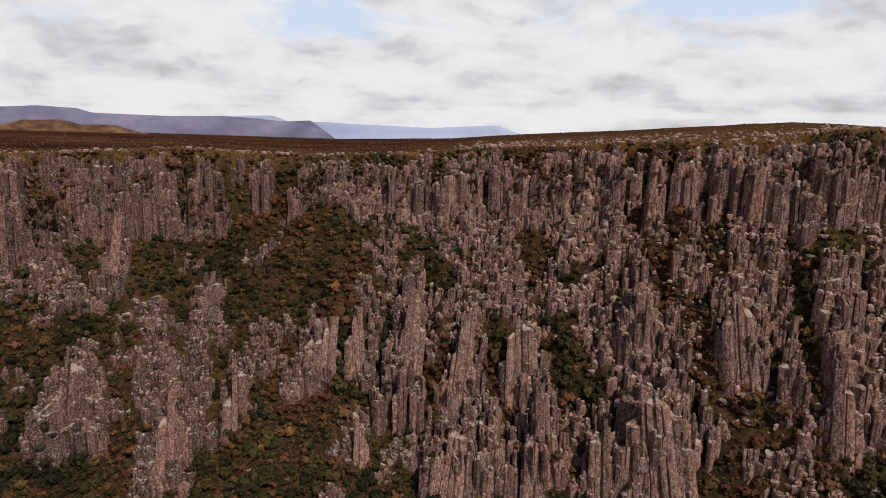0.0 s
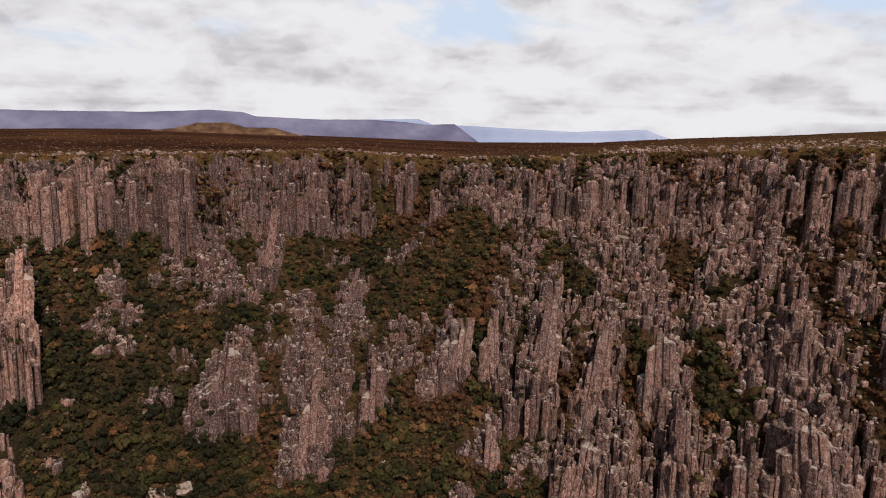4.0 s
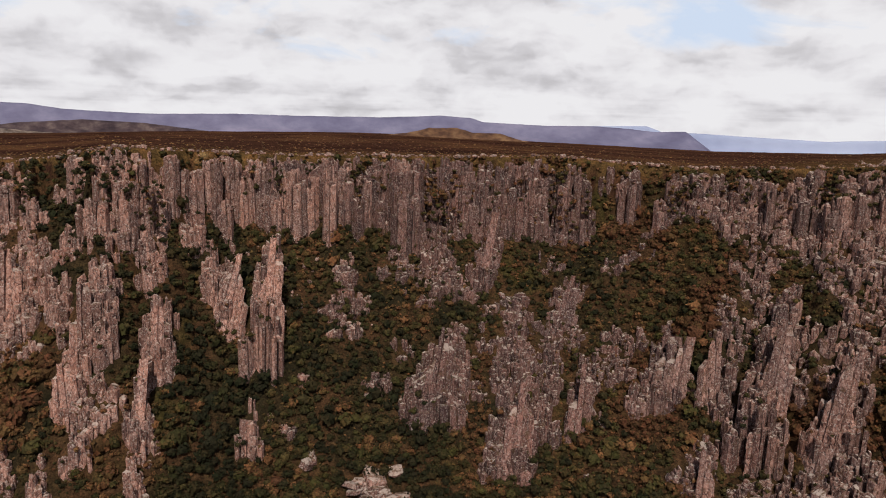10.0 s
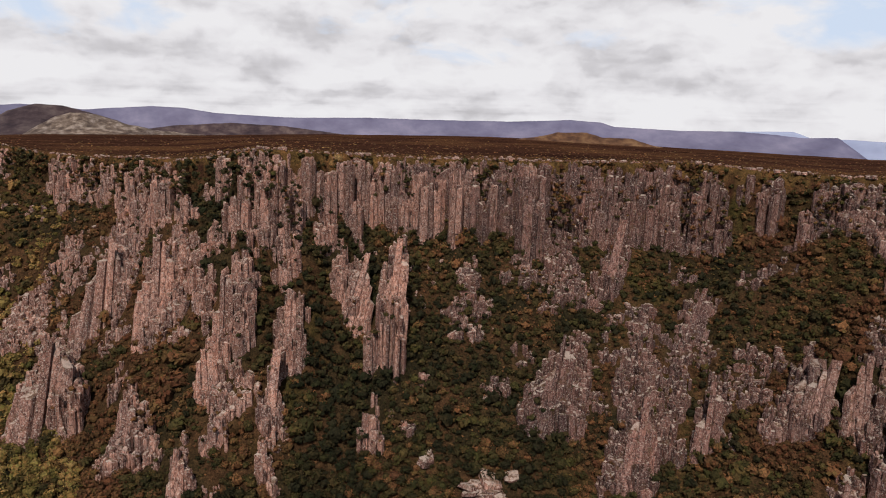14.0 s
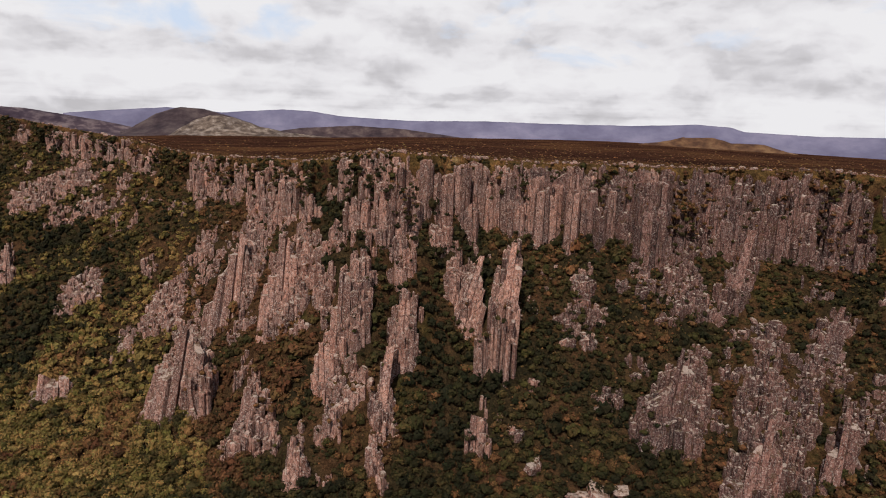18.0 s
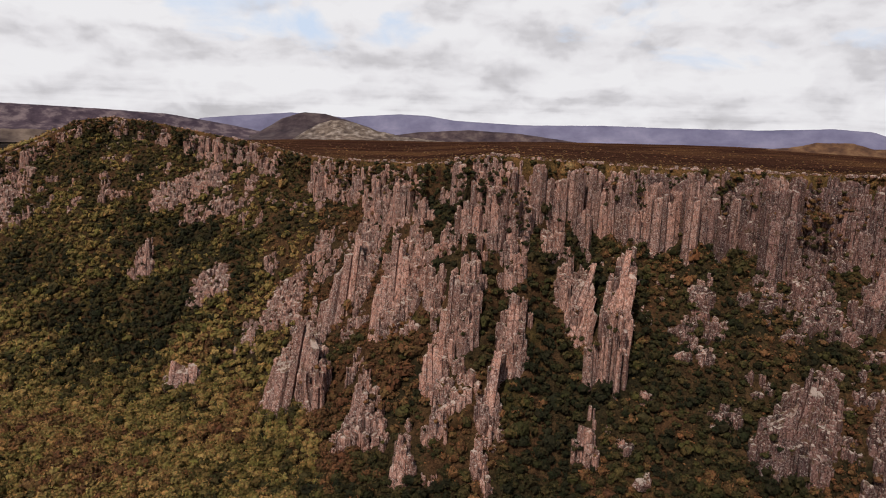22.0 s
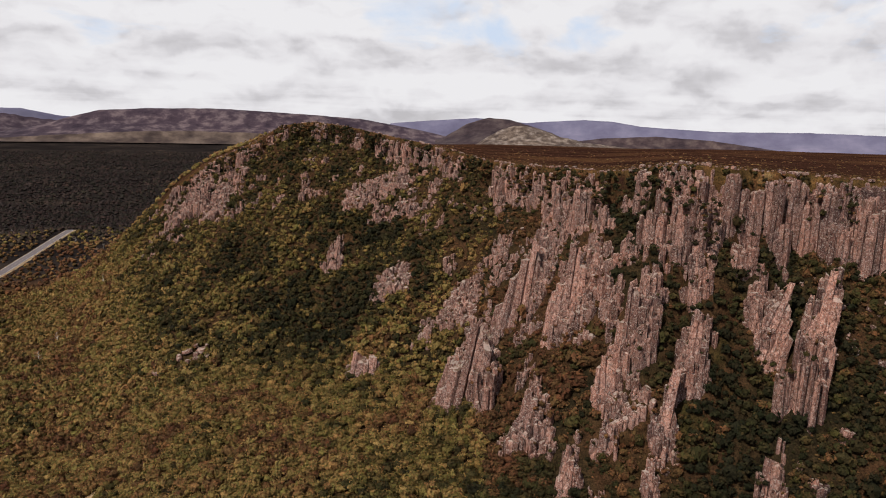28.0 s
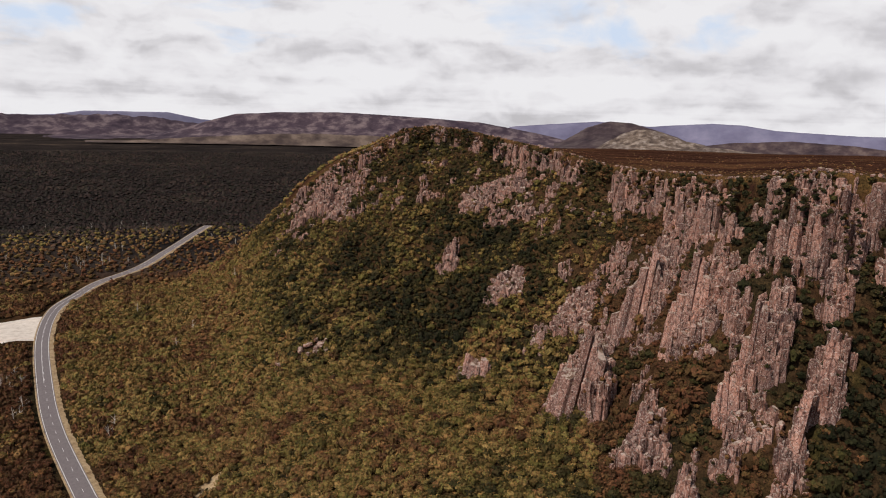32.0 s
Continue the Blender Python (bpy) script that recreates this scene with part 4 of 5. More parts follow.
def crown_shape(k, leaves, spray=(0.10, 0.19), flat=0.8):
    """A crown: an uneven core under many small sprays of leaves that stick out of it."""
    g = np.random.default_rng(500 + k)
    verts, quads, tris = [], [], []
    bm = bmesh.new()
    bmesh.ops.create_icosphere(bm, subdivisions=1, radius=1.0)
    bm.verts.index_update()
    dirs = np.array([v.co[:] for v in bm.verts])
    fac = np.array([[v.index for v in f.verts] for f in bm.faces])
    bm.free()
    bumps = g.normal(0, 1, (5, 3))
    bumps[:, 2] = np.abs(bumps[:, 2]) * 0.7
    bumps /= np.linalg.norm(bumps, axis=1)[:, None]

    def radius_of(d):
        return 0.62 + 0.42 * np.clip((d @ bumps.T).max(1) - 0.35, 0, 1)

    v = dirs * (radius_of(dirs) * (0.86 if leaves else 1.0) * g.uniform(0.85, 1.15, len(dirs)))[:, None] * (1, 1, flat)
    verts.append(v)
    tris.append(fac)
    base = len(v)
    d = g.normal(0, 1, (leaves, 3))
    d[:, 2] = np.where(d[:, 2] < -0.3, -d[:, 2], d[:, 2])
    d /= np.linalg.norm(d, axis=1)[:, None]
    for one in d:
        p = one * radius_of(one[None])[0] * g.uniform(0.9, 1.12) * (1, 1, flat)
        nrm = one + g.normal(0, 0.45, 3)
        nrm /= np.linalg.norm(nrm)
        a = np.cross(nrm, g.normal(0, 1, 3))
        a /= np.linalg.norm(a)
        b = np.cross(nrm, a)
        w, h = g.uniform(*spray), g.uniform(*spray)
        verts.append(np.array([p - a * w * 0.9, p - b * h, p + a * w, p + b * h + nrm * 0.08]))
        quads.append((base, base + 1, base + 2, base + 3))
        base += 4
    return np.concatenate(verts), np.array(quads).reshape(-1, 4), np.concatenate(tris)


CROWNS = [crown_shape(k, 44, (0.11, 0.21)) for k in range(12)]
CROWNS_FAR = [crown_shape(20 + k, 20, (0.16, 0.28)) for k in range(12)]
CROWNS_SMALL = [crown_shape(60 + k, 13, (0.2, 0.32)) for k in range(8)]
LUMPS = [crown_shape(40 + k, 2, (0.2, 0.3), 0.75) for k in range(8)]


def dot_shape(k):
    """The crown of a tree far off: an uneven lump of few faces."""
    g = np.random.default_rng(700 + k)
    a = np.arange(5) / 5 * 2 * np.pi
    ring = np.stack([np.cos(a) * g.uniform(0.6, 1.1, 5), np.sin(a) * g.uniform(0.6, 1.1, 5), g.uniform(-0.2, 0.35, 5)], 1)
    v = np.concatenate([ring, [[*g.uniform(-0.3, 0.3, 2), g.uniform(0.6, 0.95)], [0, 0, -0.5]]])
    return v, np.zeros((0, 4), int), np.array([(i, (i + 1) % 5, 5) for i in range(5)] + [((i + 1) % 5, i, 6) for i in range(5)])


DOTS = [dot_shape(k) for k in range(8)]


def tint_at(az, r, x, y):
    """The mean colour of the scrub, cloud shade included: 0 dark green, 0.5 olive, 0.65 yellow-green, 1 rusty brown."""
    wide = fbm(x / 55, y / 55, 121, 3)
    fine = fbm(x / 14, y / 14, 131, 3)
    # the bowl's dark green (56 to 80 degrees) is lowered further for cloud shade
    mean = np.interp(az, (-5, 30, 38, 50, 56, 68, 80, 92, 100, 110, 122, 145), (0.2, 0.2, 0.32, 0.28, 0.14, 0.1, 0.1, 0.22, 0.38, 0.52, 0.6, 0.62))
    # the knoll's scrub is pulled to dark green to paint a cloud shadow
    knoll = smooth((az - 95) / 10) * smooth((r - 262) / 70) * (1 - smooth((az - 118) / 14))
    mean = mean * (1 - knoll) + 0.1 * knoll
    beyond = smooth((az - 139.5) / 2) + smooth((r - 520) / 120) * smooth((az - 122) / 6)
    mean = mean + 0.28 * np.clip(beyond, 0, 1)
    rust = smooth((fbm(x / 21, y / 21, 151, 3) - 0.52) / 0.12) * np.interp(az, (-5, 40, 52, 60, 90, 110, 145), (0.7, 0.75, 0.6, 0.2, 0.4, 0.25, 0.25))
    return mean + 0.36 * (wide - 0.5) + 0.42 * (fine - 0.5) + rust


def spread(a0, a1, r0, r1, gap):
    out = []
    for k, r in enumerate(np.arange(r0, r1, gap * 0.9)):
        step = np.degrees(gap / r)
        a = np.arange(a0, a1, step) + (k % 2) * step / 2
        out.append(np.stack([a + rng.uniform(-0.42, 0.42, len(a)) * step, r + rng.uniform(-0.4, 0.4, len(a)) * gap], 1))
    return np.concatenate(out).T


ta, tr = spread(-8, 147, 178, 560, 2.35)
rim_t = rim_of(ta)
woods = smooth((ta - 122) / 5)
gap_t = rim_t - tr
keep = (gap_t > 1.5) | (woods > 0.3)
ta, tr, rim_t, woods, gap_t = (v[keep] for v in (ta, tr, rim_t, woods, gap_t))
tx, ty = plan(ta, tr)
inrock, _ = strips(ta, tr)
gully_t = in_gully(ta, tr)
rk = rockiness(ta, tr) * (woods < 0.5)
open_noise = fbm(tx / 9, ty / 9, 81, 4)
rocky = (inrock >= 0) | (open_noise < np.interp(rk, (0, 0.1, 0.25, 0.5, 0.75, 1), (0.0, 0.34, 0.42, 0.5, 0.58, 1.0)))
rocky &= (gap_t < 124) & ~gully_t & ~((inrock >= 0) & SPARSE[inrock] & (open_noise > 0.46))
road_d, _ = road_near(tx, ty)
foot = np.interp(ta, (-10, 20, 40, 60, 80, 90, 100, 112, 124, 130), (150, 150, 165, 205, 190, 190, 215, 250, 300, 350))
up_t = np.clip((tr - foot) / (rim_t - 5 - foot), 0, 1) * (1 - woods)
cx0, cy0 = plan(130.3, 254)
yard = ((ta > 141.3) & (tr > 449) & (tr < 512)) | (((tx - cx0) / 7.5) ** 2 + ((ty - cy0) / 4) ** 2 < 1) | ((np.abs(ta - 63.6) < 2.8) & (np.abs(tr - 203.5) < 4.0)) | ((np.abs(ta - 121.9) < 1.2) & (np.abs(tr - 318) < 4.5))
chance = np.where(rocky, 0.05, np.where(up_t > 0.25, 0.86, 0.97))
keep = (rng.random(len(ta)) < chance) & (road_d > 7.5) & ~yard
ta, tr, tx, ty, up_t, rocky, gully_t = (v[keep] for v in (ta, tr, tx, ty, up_t, rocky, gully_t))
tsize = np.interp(up_t, (0, 0.2, 0.5, 1.0), (2.1, 1.9, 1.55, 1.3)) * rng.uniform(0.55, 1.4, len(ta)) * np.where(rocky, 0.6, 1.0)
tsize *= np.where(gully_t & (up_t > 0.2), 1.25, 1.0)
tsize *= np.where((up_t > 0.2) & (rng.random(len(ta)) < 0.1), 1.6, 1.0)
thigh = tsize * rng.uniform(0.85, 1.35, len(ta))
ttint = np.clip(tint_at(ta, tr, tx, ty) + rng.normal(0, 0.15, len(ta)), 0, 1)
ttint = np.where(ta < 97, np.where(ttint > 0.42, np.minimum(0.86 + (ttint - 0.42) * 0.4, 1), ttint * 0.68), ttint)  # no yellow-green on the face
tz = land(ta, tr) + thigh * 0.45
tspin = rng.uniform(0, 6.28, len(ta))
tkind = rng.integers(0, len(CROWNS), len(ta))
tplace = np.stack([tx, ty, tz], 1)
tscale = np.stack([tsize, tsize, thigh], 1)
tlean = rng.normal(0, 0.08, (len(ta), 2))

# the nearest trees stand alone, with trunk, limbs and crown
order = np.argsort(np.where((tsize > 1.7) & (ta > 55) & (ta < 142), tr, 1e9))
single = order[:230]


def trunk_mesh(k):
    g = np.random.default_rng(800 + k)
    v, q = [], []
    for limb in range(4):
        root = np.array([0, 0, -0.9 if limb == 0 else g.uniform(-0.35, 0.0)])
        tip = np.array([*g.uniform(-0.15, 0.15, 2), 0.55]) if limb == 0 else np.array([*g.uniform(-0.6, 0.6, 2), g.uniform(0.25, 0.6)])
        w0, w1 = (0.085, 0.03) if limb == 0 else (0.04, 0.015)
        b = len(v)
        for p, w in ((root, w0), ((root + tip) / 2 + g.uniform(-0.05, 0.05, 3), (w0 + w1) / 2), (tip, w1)):
            v += [p + (math.cos(t) * w, math.sin(t) * w, 0) for t in np.arange(5) * 2 * np.pi / 5]
        q += [(b + j * 5 + i, b + j * 5 + (i + 1) % 5, b + j * 5 + 5 + (i + 1) % 5, b + j * 5 + 5 + i) for j in range(2) for i in range(5)]
    return np.array(v), np.array(q)


TRUNKS = []
for k in range(4):
    v, q = trunk_mesh(k)
    ob = link_mesh("trunk", v, [q], BARK)
    TRUNKS.append(ob.data)
    bpy.data.objects.remove(ob)
TREE_LOOK = (("low dark green shrubby tree on the forest slope", 0.12), ("olive green shrubby tree on the forest slope", 0.36), ("yellowish green shrubby tree on the forest slope", 0.6), ("rusty brown shrubby tree on the forest slope", 0.88))
CROWN_MESHES = {}
for band in range(4):
    for k in range(4):
        v, q, t = crown_shape(k + 4 * band, 130, (0.08, 0.15))
        ob = link_mesh("crown", v, [q, t], LEAF)
        give(ob, "tint", np.full(len(v), TREE_LOOK[band][1]))
        CROWN_MESHES[band, k] = ob.data
        bpy.data.objects.remove(ob)
for n, i in enumerate(single):
    band = int(np.clip(ttint[i] * 4, 0, 3))
    tree = tagged(new("tree"), TREE_LOOK[band][0], "tree", group="trees of the forest")
    tree.matrix_basis = Matrix.Translation((tx[i], ty[i], tz[i] - thigh[i] * 0.45))
    trunk = new("trunk", TRUNKS[n % 4])
    crown = new("crown", CROWN_MESHES[band, n % 4])
    for ob in (trunk, crown):
        ob.parent = tree
        ob.matrix_basis = Matrix.Translation((0, 0, thigh[i] * 0.6)) @ Matrix.Rotation(tspin[i], 4, "Z") @ Matrix.Diagonal((tsize[i], tsize[i], thigh[i], 1))

left = np.setdiff1d(np.arange(len(ta)), single)
for name, sel, shapes, label, word in (("scrub_on_face", up_t[left] > 0.2, CROWNS_FAR, "brown and green scrub on ledges of the rock face", "scrub"), ("forest", (up_t[left] <= 0.2) & (tr[left] < 300), CROWNS, "dense olive and rusty low forest below the cliffs", "forest"), ("forest_beyond", (up_t[left] <= 0.2) & (tr[left] >= 300), CROWNS_FAR, "olive and brown low forest along the road", "forest")):
    i = left[sel]
    ob = joined(name, shapes, tkind[i], tplace[i], tscale[i], tspin[i], tlean[i], LEAF, ttint[i])
    tagged(ob, label, word, kind="stuff")

# low heath that mats the ledges between rocks
ma, mr = spread(-8, 124, 178, 520, 1.6)
rim_m = rim_of(ma)
mx, my = plan(ma, mr)
keep = (mr < rim_m + 1) & (mr > rim_m - 118) & (rng.random(len(ma)) < np.interp(ma, (0, 95, 112), (0.88, 0.7, 0.35)))
inrock_m = strips(ma, mr)[0]
keep &= (inrock_m < 0) | SPARSE[inrock_m]
keep &= fbm(mx / 9, my / 9, 81, 4) > np.interp(rockiness(ma, mr), (0, 0.1, 0.25, 0.5, 0.75, 1), (0.0, 0.32, 0.4, 0.47, 0.54, 0.6))
ma, mr, mx, my = (v[keep] for v in (ma, mr, mx, my))
ms = rng.uniform(0.5, 1.0, len(ma))
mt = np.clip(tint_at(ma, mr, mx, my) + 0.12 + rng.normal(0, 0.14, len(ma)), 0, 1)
mt = np.where(mt > 0.42, np.minimum(0.84 + (mt - 0.42) * 0.4, 1), mt * 0.68)
ob = joined("ledge_heath", LUMPS, rng.integers(0, 8, len(ma)), np.stack([mx, my, land(ma, mr) + 0.15], 1), np.stack([ms, ms, ms], 1), rng.uniform(0, 6.28, len(ma)), rng.normal(0, 0.1, (len(ma), 2)), LEAF, mt)
tagged(ob, "low brown heath matting the ledges", "heath", kind="stuff")

# bushes in the cracks and on the broken tops of the wall and the crags
pa, ps = rng.uniform(-8, 122, 6500), rng.uniform(0.3, 13, 6500)
pr = rim_of(pa) - ps
px, py = plan(pa, pr)
band_p = band_of(pa)
wall_top = rim_height(pa) - band_p * np.clip(ps / 13, 0, 1) * rng.uniform(0.6, 1.3, len(pa))
pz = np.where(in_gully(pa, pr) | (band_p < 6), land(pa, pr), np.maximum(wall_top, land(pa, pr)))
keep = (fbm(px / 6, py / 6, 81, 4) > 0.47) | in_gully(pa, pr)
pa, pr, px, py, pz = (v[keep] for v in (pa, pr, px, py, pz))
tops_at = []
for d, share in ((masses, 0.22), (rows_w, 0.22)):
    i = np.nonzero((rng.random(len(d["az"])) < share) & (d["gap"] > 2.0))[0]
    out = np.radians(d["az"][i])
    off = d["size"][i, 0] * 0.75
    tops_at.append(np.c_[d["az"][i], d["place"][i, 0] + np.sin(out) * off, d["place"][i, 1] - np.cos(out) * off, d["place"][i, 2] + d["tall"][i] - d["size"][i, 0] * 0.7])
tops_at = np.concatenate(tops_at)
pa, px, py, pz = np.r_[pa, tops_at[:, 0]], np.r_[px, tops_at[:, 1]], np.r_[py, tops_at[:, 2]], np.r_[pz, tops_at[:, 3]]
pr = np.hypot(px, py)
pw = rng.uniform(0.6, 1.4, len(pa)) * np.where(rng.random(len(pa)) < 0.15, 1.5, 1.0)
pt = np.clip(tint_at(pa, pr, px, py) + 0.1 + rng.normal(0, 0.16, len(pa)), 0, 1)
pt = np.where(pt > 0.42, np.minimum(0.84 + (pt - 0.42) * 0.4, 1), pt * 0.68)
ob = joined("scrub_on_ledges", CROWNS_SMALL, rng.integers(0, 8, len(pa)), np.stack([px, py, pz], 1), np.stack([pw, pw, pw * rng.uniform(0.7, 1.2, len(pa))], 1), rng.uniform(0, 6.28, len(pa)), rng.normal(0, 0.1, (len(pa), 2)), LEAF, pt)
tagged(ob, "dark brown and green bushes in cracks of the cliff", "scrub", kind="stuff")

# farther woods beyond the road and on the low plain
fa, fr = spread(116, 150, 560, 1150, 6.2)
fx, fy = plan(fa, fr)
fd, _ = road_near(fx, fy)
keep = (fd > 9) & (rng.random(len(fa)) < 0.9)
fa, fr, fx, fy = fa[keep], fr[keep], fx[keep], fy[keep]
fs = rng.uniform(1.8, 3.6, len(fa))
# tints drop past 700 m, where cloud shade is painted on the plain
ftint = np.clip((0.55 + 0.4 * tint_at(fa, fr, fx, fy)) * np.interp(fr, (560, 700, 900), (1.0, 1.0, 0.04)) + rng.normal(0, 0.12, len(fa)), 0, 1)
fa2, fr2 = spread(108, 150, 1150, 2400, 9.5)
fa2, fr2 = fa2 + rng.uniform(-0.25, 0.25, len(fa2)), fr2 + rng.uniform(-6, 6, len(fr2))
fx2, fy2 = plan(fa2, fr2)
fs2 = rng.uniform(1.8, 4.4, len(fa2))
ft2 = np.clip(0.03 + 0.28 * smooth((fbm(fx2 / 90, fy2 / 90, 161, 3) - 0.5) / 0.2) + rng.normal(0, 0.06, len(fa2)), 0, 1)
near = np.r_[fr + rng.normal(0, 55, len(fr)) < 790, fr2 < 0]
fa, fr, fx, fy, fs, ftint = np.r_[fa, fa2], np.r_[fr, fr2], np.r_[fx, fx2], np.r_[fy, fy2], np.r_[fs, fs2], np.r_[ftint, ft2]
for name, mat, sel, label in (("far_forest", LEAF, near, "brown and olive forest beyond the road"), ("plain_forest", LEAF_FAR, ~near, "brown forest on the low plain, darkened for cloud shade")):
    i = np.nonzero(sel)[0]
    ob = joined(name, LUMPS if mat is LEAF else DOTS, rng.integers(0, 8, len(i)), np.stack([fx[i], fy[i], land(fa[i], fr[i]) + fs[i] * 0.4], 1), np.stack([fs[i], fs[i], fs[i]], 1), rng.uniform(0, 6.28, len(i)), rng.normal(0, 0.05, (len(i), 2)), mat, ftint[i])
    tagged(ob, label, "forest", kind="stuff")

# low heath and cushions on the moor behind the rim
ha = rng.uniform(-8, 122, 5000)
hr = rim_of(ha) + np.abs(rng.normal(0, 1, 5000)) * np.interp(ha, (0, 25, 40), (170, 110, 45)) * np.where(np.arange(5000) % 2, 1, 6) + 0.5
hx, hy = plan(ha, hr)
hs = rng.uniform(0.3, 0.8, len(ha)) * np.interp(hr - rim_of(ha), (0, 60, 300), (1, 1.2, 2.0))
ht = np.clip(0.92 + 0.5 * (fbm(hx / 12, hy / 12, 141, 3) - 0.5) + rng.normal(0, 0.1, len(ha)), 0, 1)
ob = joined("heath", LUMPS, rng.integers(0, 8, len(ha)), np.stack([hx, hy, land(ha, hr) + 0.05], 1), np.stack([hs, hs, hs * 0.7], 1), rng.uniform(0, 6.28, len(ha)), rng.normal(0, 0.05, (len(ha), 2)), LEAF, ht)
tagged(ob, "low brown and yellow heath along the plateau rim", "heath", kind="stuff")

# ---------- road ----------
ASPHALT = material("asphalt", lambda mk: (ramp(mk, noise_of(mk, 0.8, 6, 0.7), [(0.3, (0.125, 0.105, 0.108)), (0.7, (0.175, 0.150, 0.152))]), noise_of(mk, 6.0, 3, 0.6)), 0.85, 0.2, 0.05)
PAINT = material("road_paint", lambda mk: (ramp(mk, noise_of(mk, 1.5, 5, 0.6), [(0.3, (0.42, 0.40, 0.40)), (0.6, (0.62, 0.60, 0.59))]), None), 0.8)
VERGE = material("dry_verge", lambda mk: (ramp(mk, noise_of(mk, 0.5, 6, 0.65), [(0.3, (0.16, 0.10, 0.055)), (0.5, (0.30, 0.21, 0.12)), (0.7, (0.40, 0.30, 0.19))]), noise_of(mk, 2.0, 5, 0.6)), 0.95, 0.4, 0.2)
GRAVEL = material("pale_gravel", lambda mk: (ramp(mk, noise_of(mk, 0.3, 6, 0.65), [(0.3, (0.40, 0.34, 0.29)), (0.5, (0.55, 0.48, 0.42)), (0.7, (0.62, 0.56, 0.50))]), noise_of(mk, 3.0, 5, 0.6)), 0.95, 0.3, 0.1)

mid = LINE
ahead = np.gradient(mid[:, :2], axis=0)
ahead /= np.linalg.norm(ahead, axis=1)[:, None]
side_v = np.stack([-ahead[:, 1], ahead[:, 0]], 1)
along = np.r_[0, np.cumsum(np.linalg.norm(np.diff(mid[:, :2], axis=0), axis=1))]


def ribbon(name, left_m, right_m, lift, mat, parent=None, start=0.0, end=1e9, drop=0.0):
    """A strip along the road between two offsets from its middle, with a little thickness."""
    n = max(2, int((min(end, along[-1]) - start) / 4) + 1)
    d = np.linspace(start, min(end, along[-1]), n)
    c = np.stack([np.interp(d, along, mid[:, k]) for k in range(3)], 1)
    sv = np.stack([np.interp(d, along, side_v[:, k]) for k in range(2)], 1)
    rows = []
    for off, dz in ((left_m, -0.5), (left_m, 0), (right_m, -drop), (right_m, -0.5 - drop)):
        rows.append(np.c_[c[:, :2] + sv * off, c[:, 2] + lift + dz])
    v = np.stack(rows, 1).reshape(-1, 3)
    i = np.arange(n - 1)[:, None] * 4
    q = np.concatenate([i + np.array([[k, k + 1, k + 5, k + 4]]) for k in range(3)])
    return link_mesh(name, v, [q], mat, parent)


road = tagged(ribbon("road", 3.7, -3.7, 0.0, ASPHALT), "two-lane grey asphalt road winding through the forest", "road", kind="structure")
tagged(ribbon("verge_inner", -3.7, -7.4, -0.03, VERGE, road, drop=0.5), "dry yellow gravel verge")
ribbon("verge_outer", 4.4, 3.7, -0.03, VERGE, road)
for off in (3.25, -3.25):
    ribbon("edge_line", off + 0.12, off - 0.12, 0.012, PAINT, road)
ribbon("centre_line", 0.3, 0.12, 0.012, PAINT, road, start=150, end=330)
d0 = 0.0
while d0 < 900:
    ribbon("lane_dash", -0.05, -0.22, 0.012, PAINT, road, start=d0, end=d0 + 3.0)
    d0 += 9.0

# gravel pull-out beside the bend
yr, ya = np.meshgrid(np.linspace(0, 1, 14), np.linspace(0, 1, 18))
edge_r0 = 454 + 3 * np.sin(ya * 9)
edge_r1 = 501 + 4 * ya + 3 * np.sin(ya * 7 + 1)
rr = edge_r0 + (edge_r1 - edge_r0) * yr
aa = 142.15 - 0.9 * np.clip((rr - 456) / 61, 0, 1) + 6.5 * ya
px, py = plan(aa, rr)
yard_z = np.maximum(land(aa, rr) + 0.25, 23.3)
ii = np.arange(18 * 14).reshape(18, 14)
pull = link_mesh("gravel_pullout", np.stack([px, py, yard_z], -1).reshape(-1, 3), [np.stack([ii[:-1, :-1], ii[:-1, 1:], ii[1:, 1:], ii[1:, :-1]], -1).reshape(-1, 4)], GRAVEL)
tagged(pull, "pale gravel pull-out beside the road bend", "ground", kind="structure")

# ---------- hills and ranges ----------


def range_look(dark, mid_tone, pale, scale):
    def build(mk):
        a = noise_of(mk, scale, 7, 0.62, (1, 1, 1.6))
        b = noise_of(mk, scale * 0.22, 4, 0.5)
        base = ramp(mk, a, [(0.34, dark), (0.5, mid_tone), (0.66, pale)])
        return mix(mk, 1.0, base, ramp(mk, b, [(0.35, (0.8, 0.8, 0.85)), (0.65, (1.15, 1.12, 1.1))]), "MULTIPLY"), a
    return build


MESA = material("mesa_scrub", range_look((0.030, 0.021, 0.030), (0.058, 0.041, 0.052), (0.15, 0.115, 0.118), 0.016), 0.95, 0.6, 8.0)
TOR = material("stony_hill", range_look((0.05, 0.036, 0.030), (0.125, 0.094, 0.074), (0.27, 0.225, 0.19), 0.06), 0.95, 0.8, 2.0)
MOOR = material("moor_hill", range_look((0.05, 0.026, 0.018), (0.10, 0.054, 0.03), (0.16, 0.094, 0.05), 0.05), 0.95, 0.8, 2.0)
DOME = material("dark_hill", range_look((0.028, 0.02, 0.024), (0.055, 0.038, 0.04), (0.10, 0.075, 0.07), 0.025), 0.95, 0.8, 4.0)
# the haze of the air is mixed into the colours of these two
BLUE_HAZE = material("hazed_blue_range", range_look((0.105, 0.10, 0.155), (0.14, 0.135, 0.20), (0.19, 0.18, 0.25), 0.004), 1.0, 0.0, 1.0, 0.0)
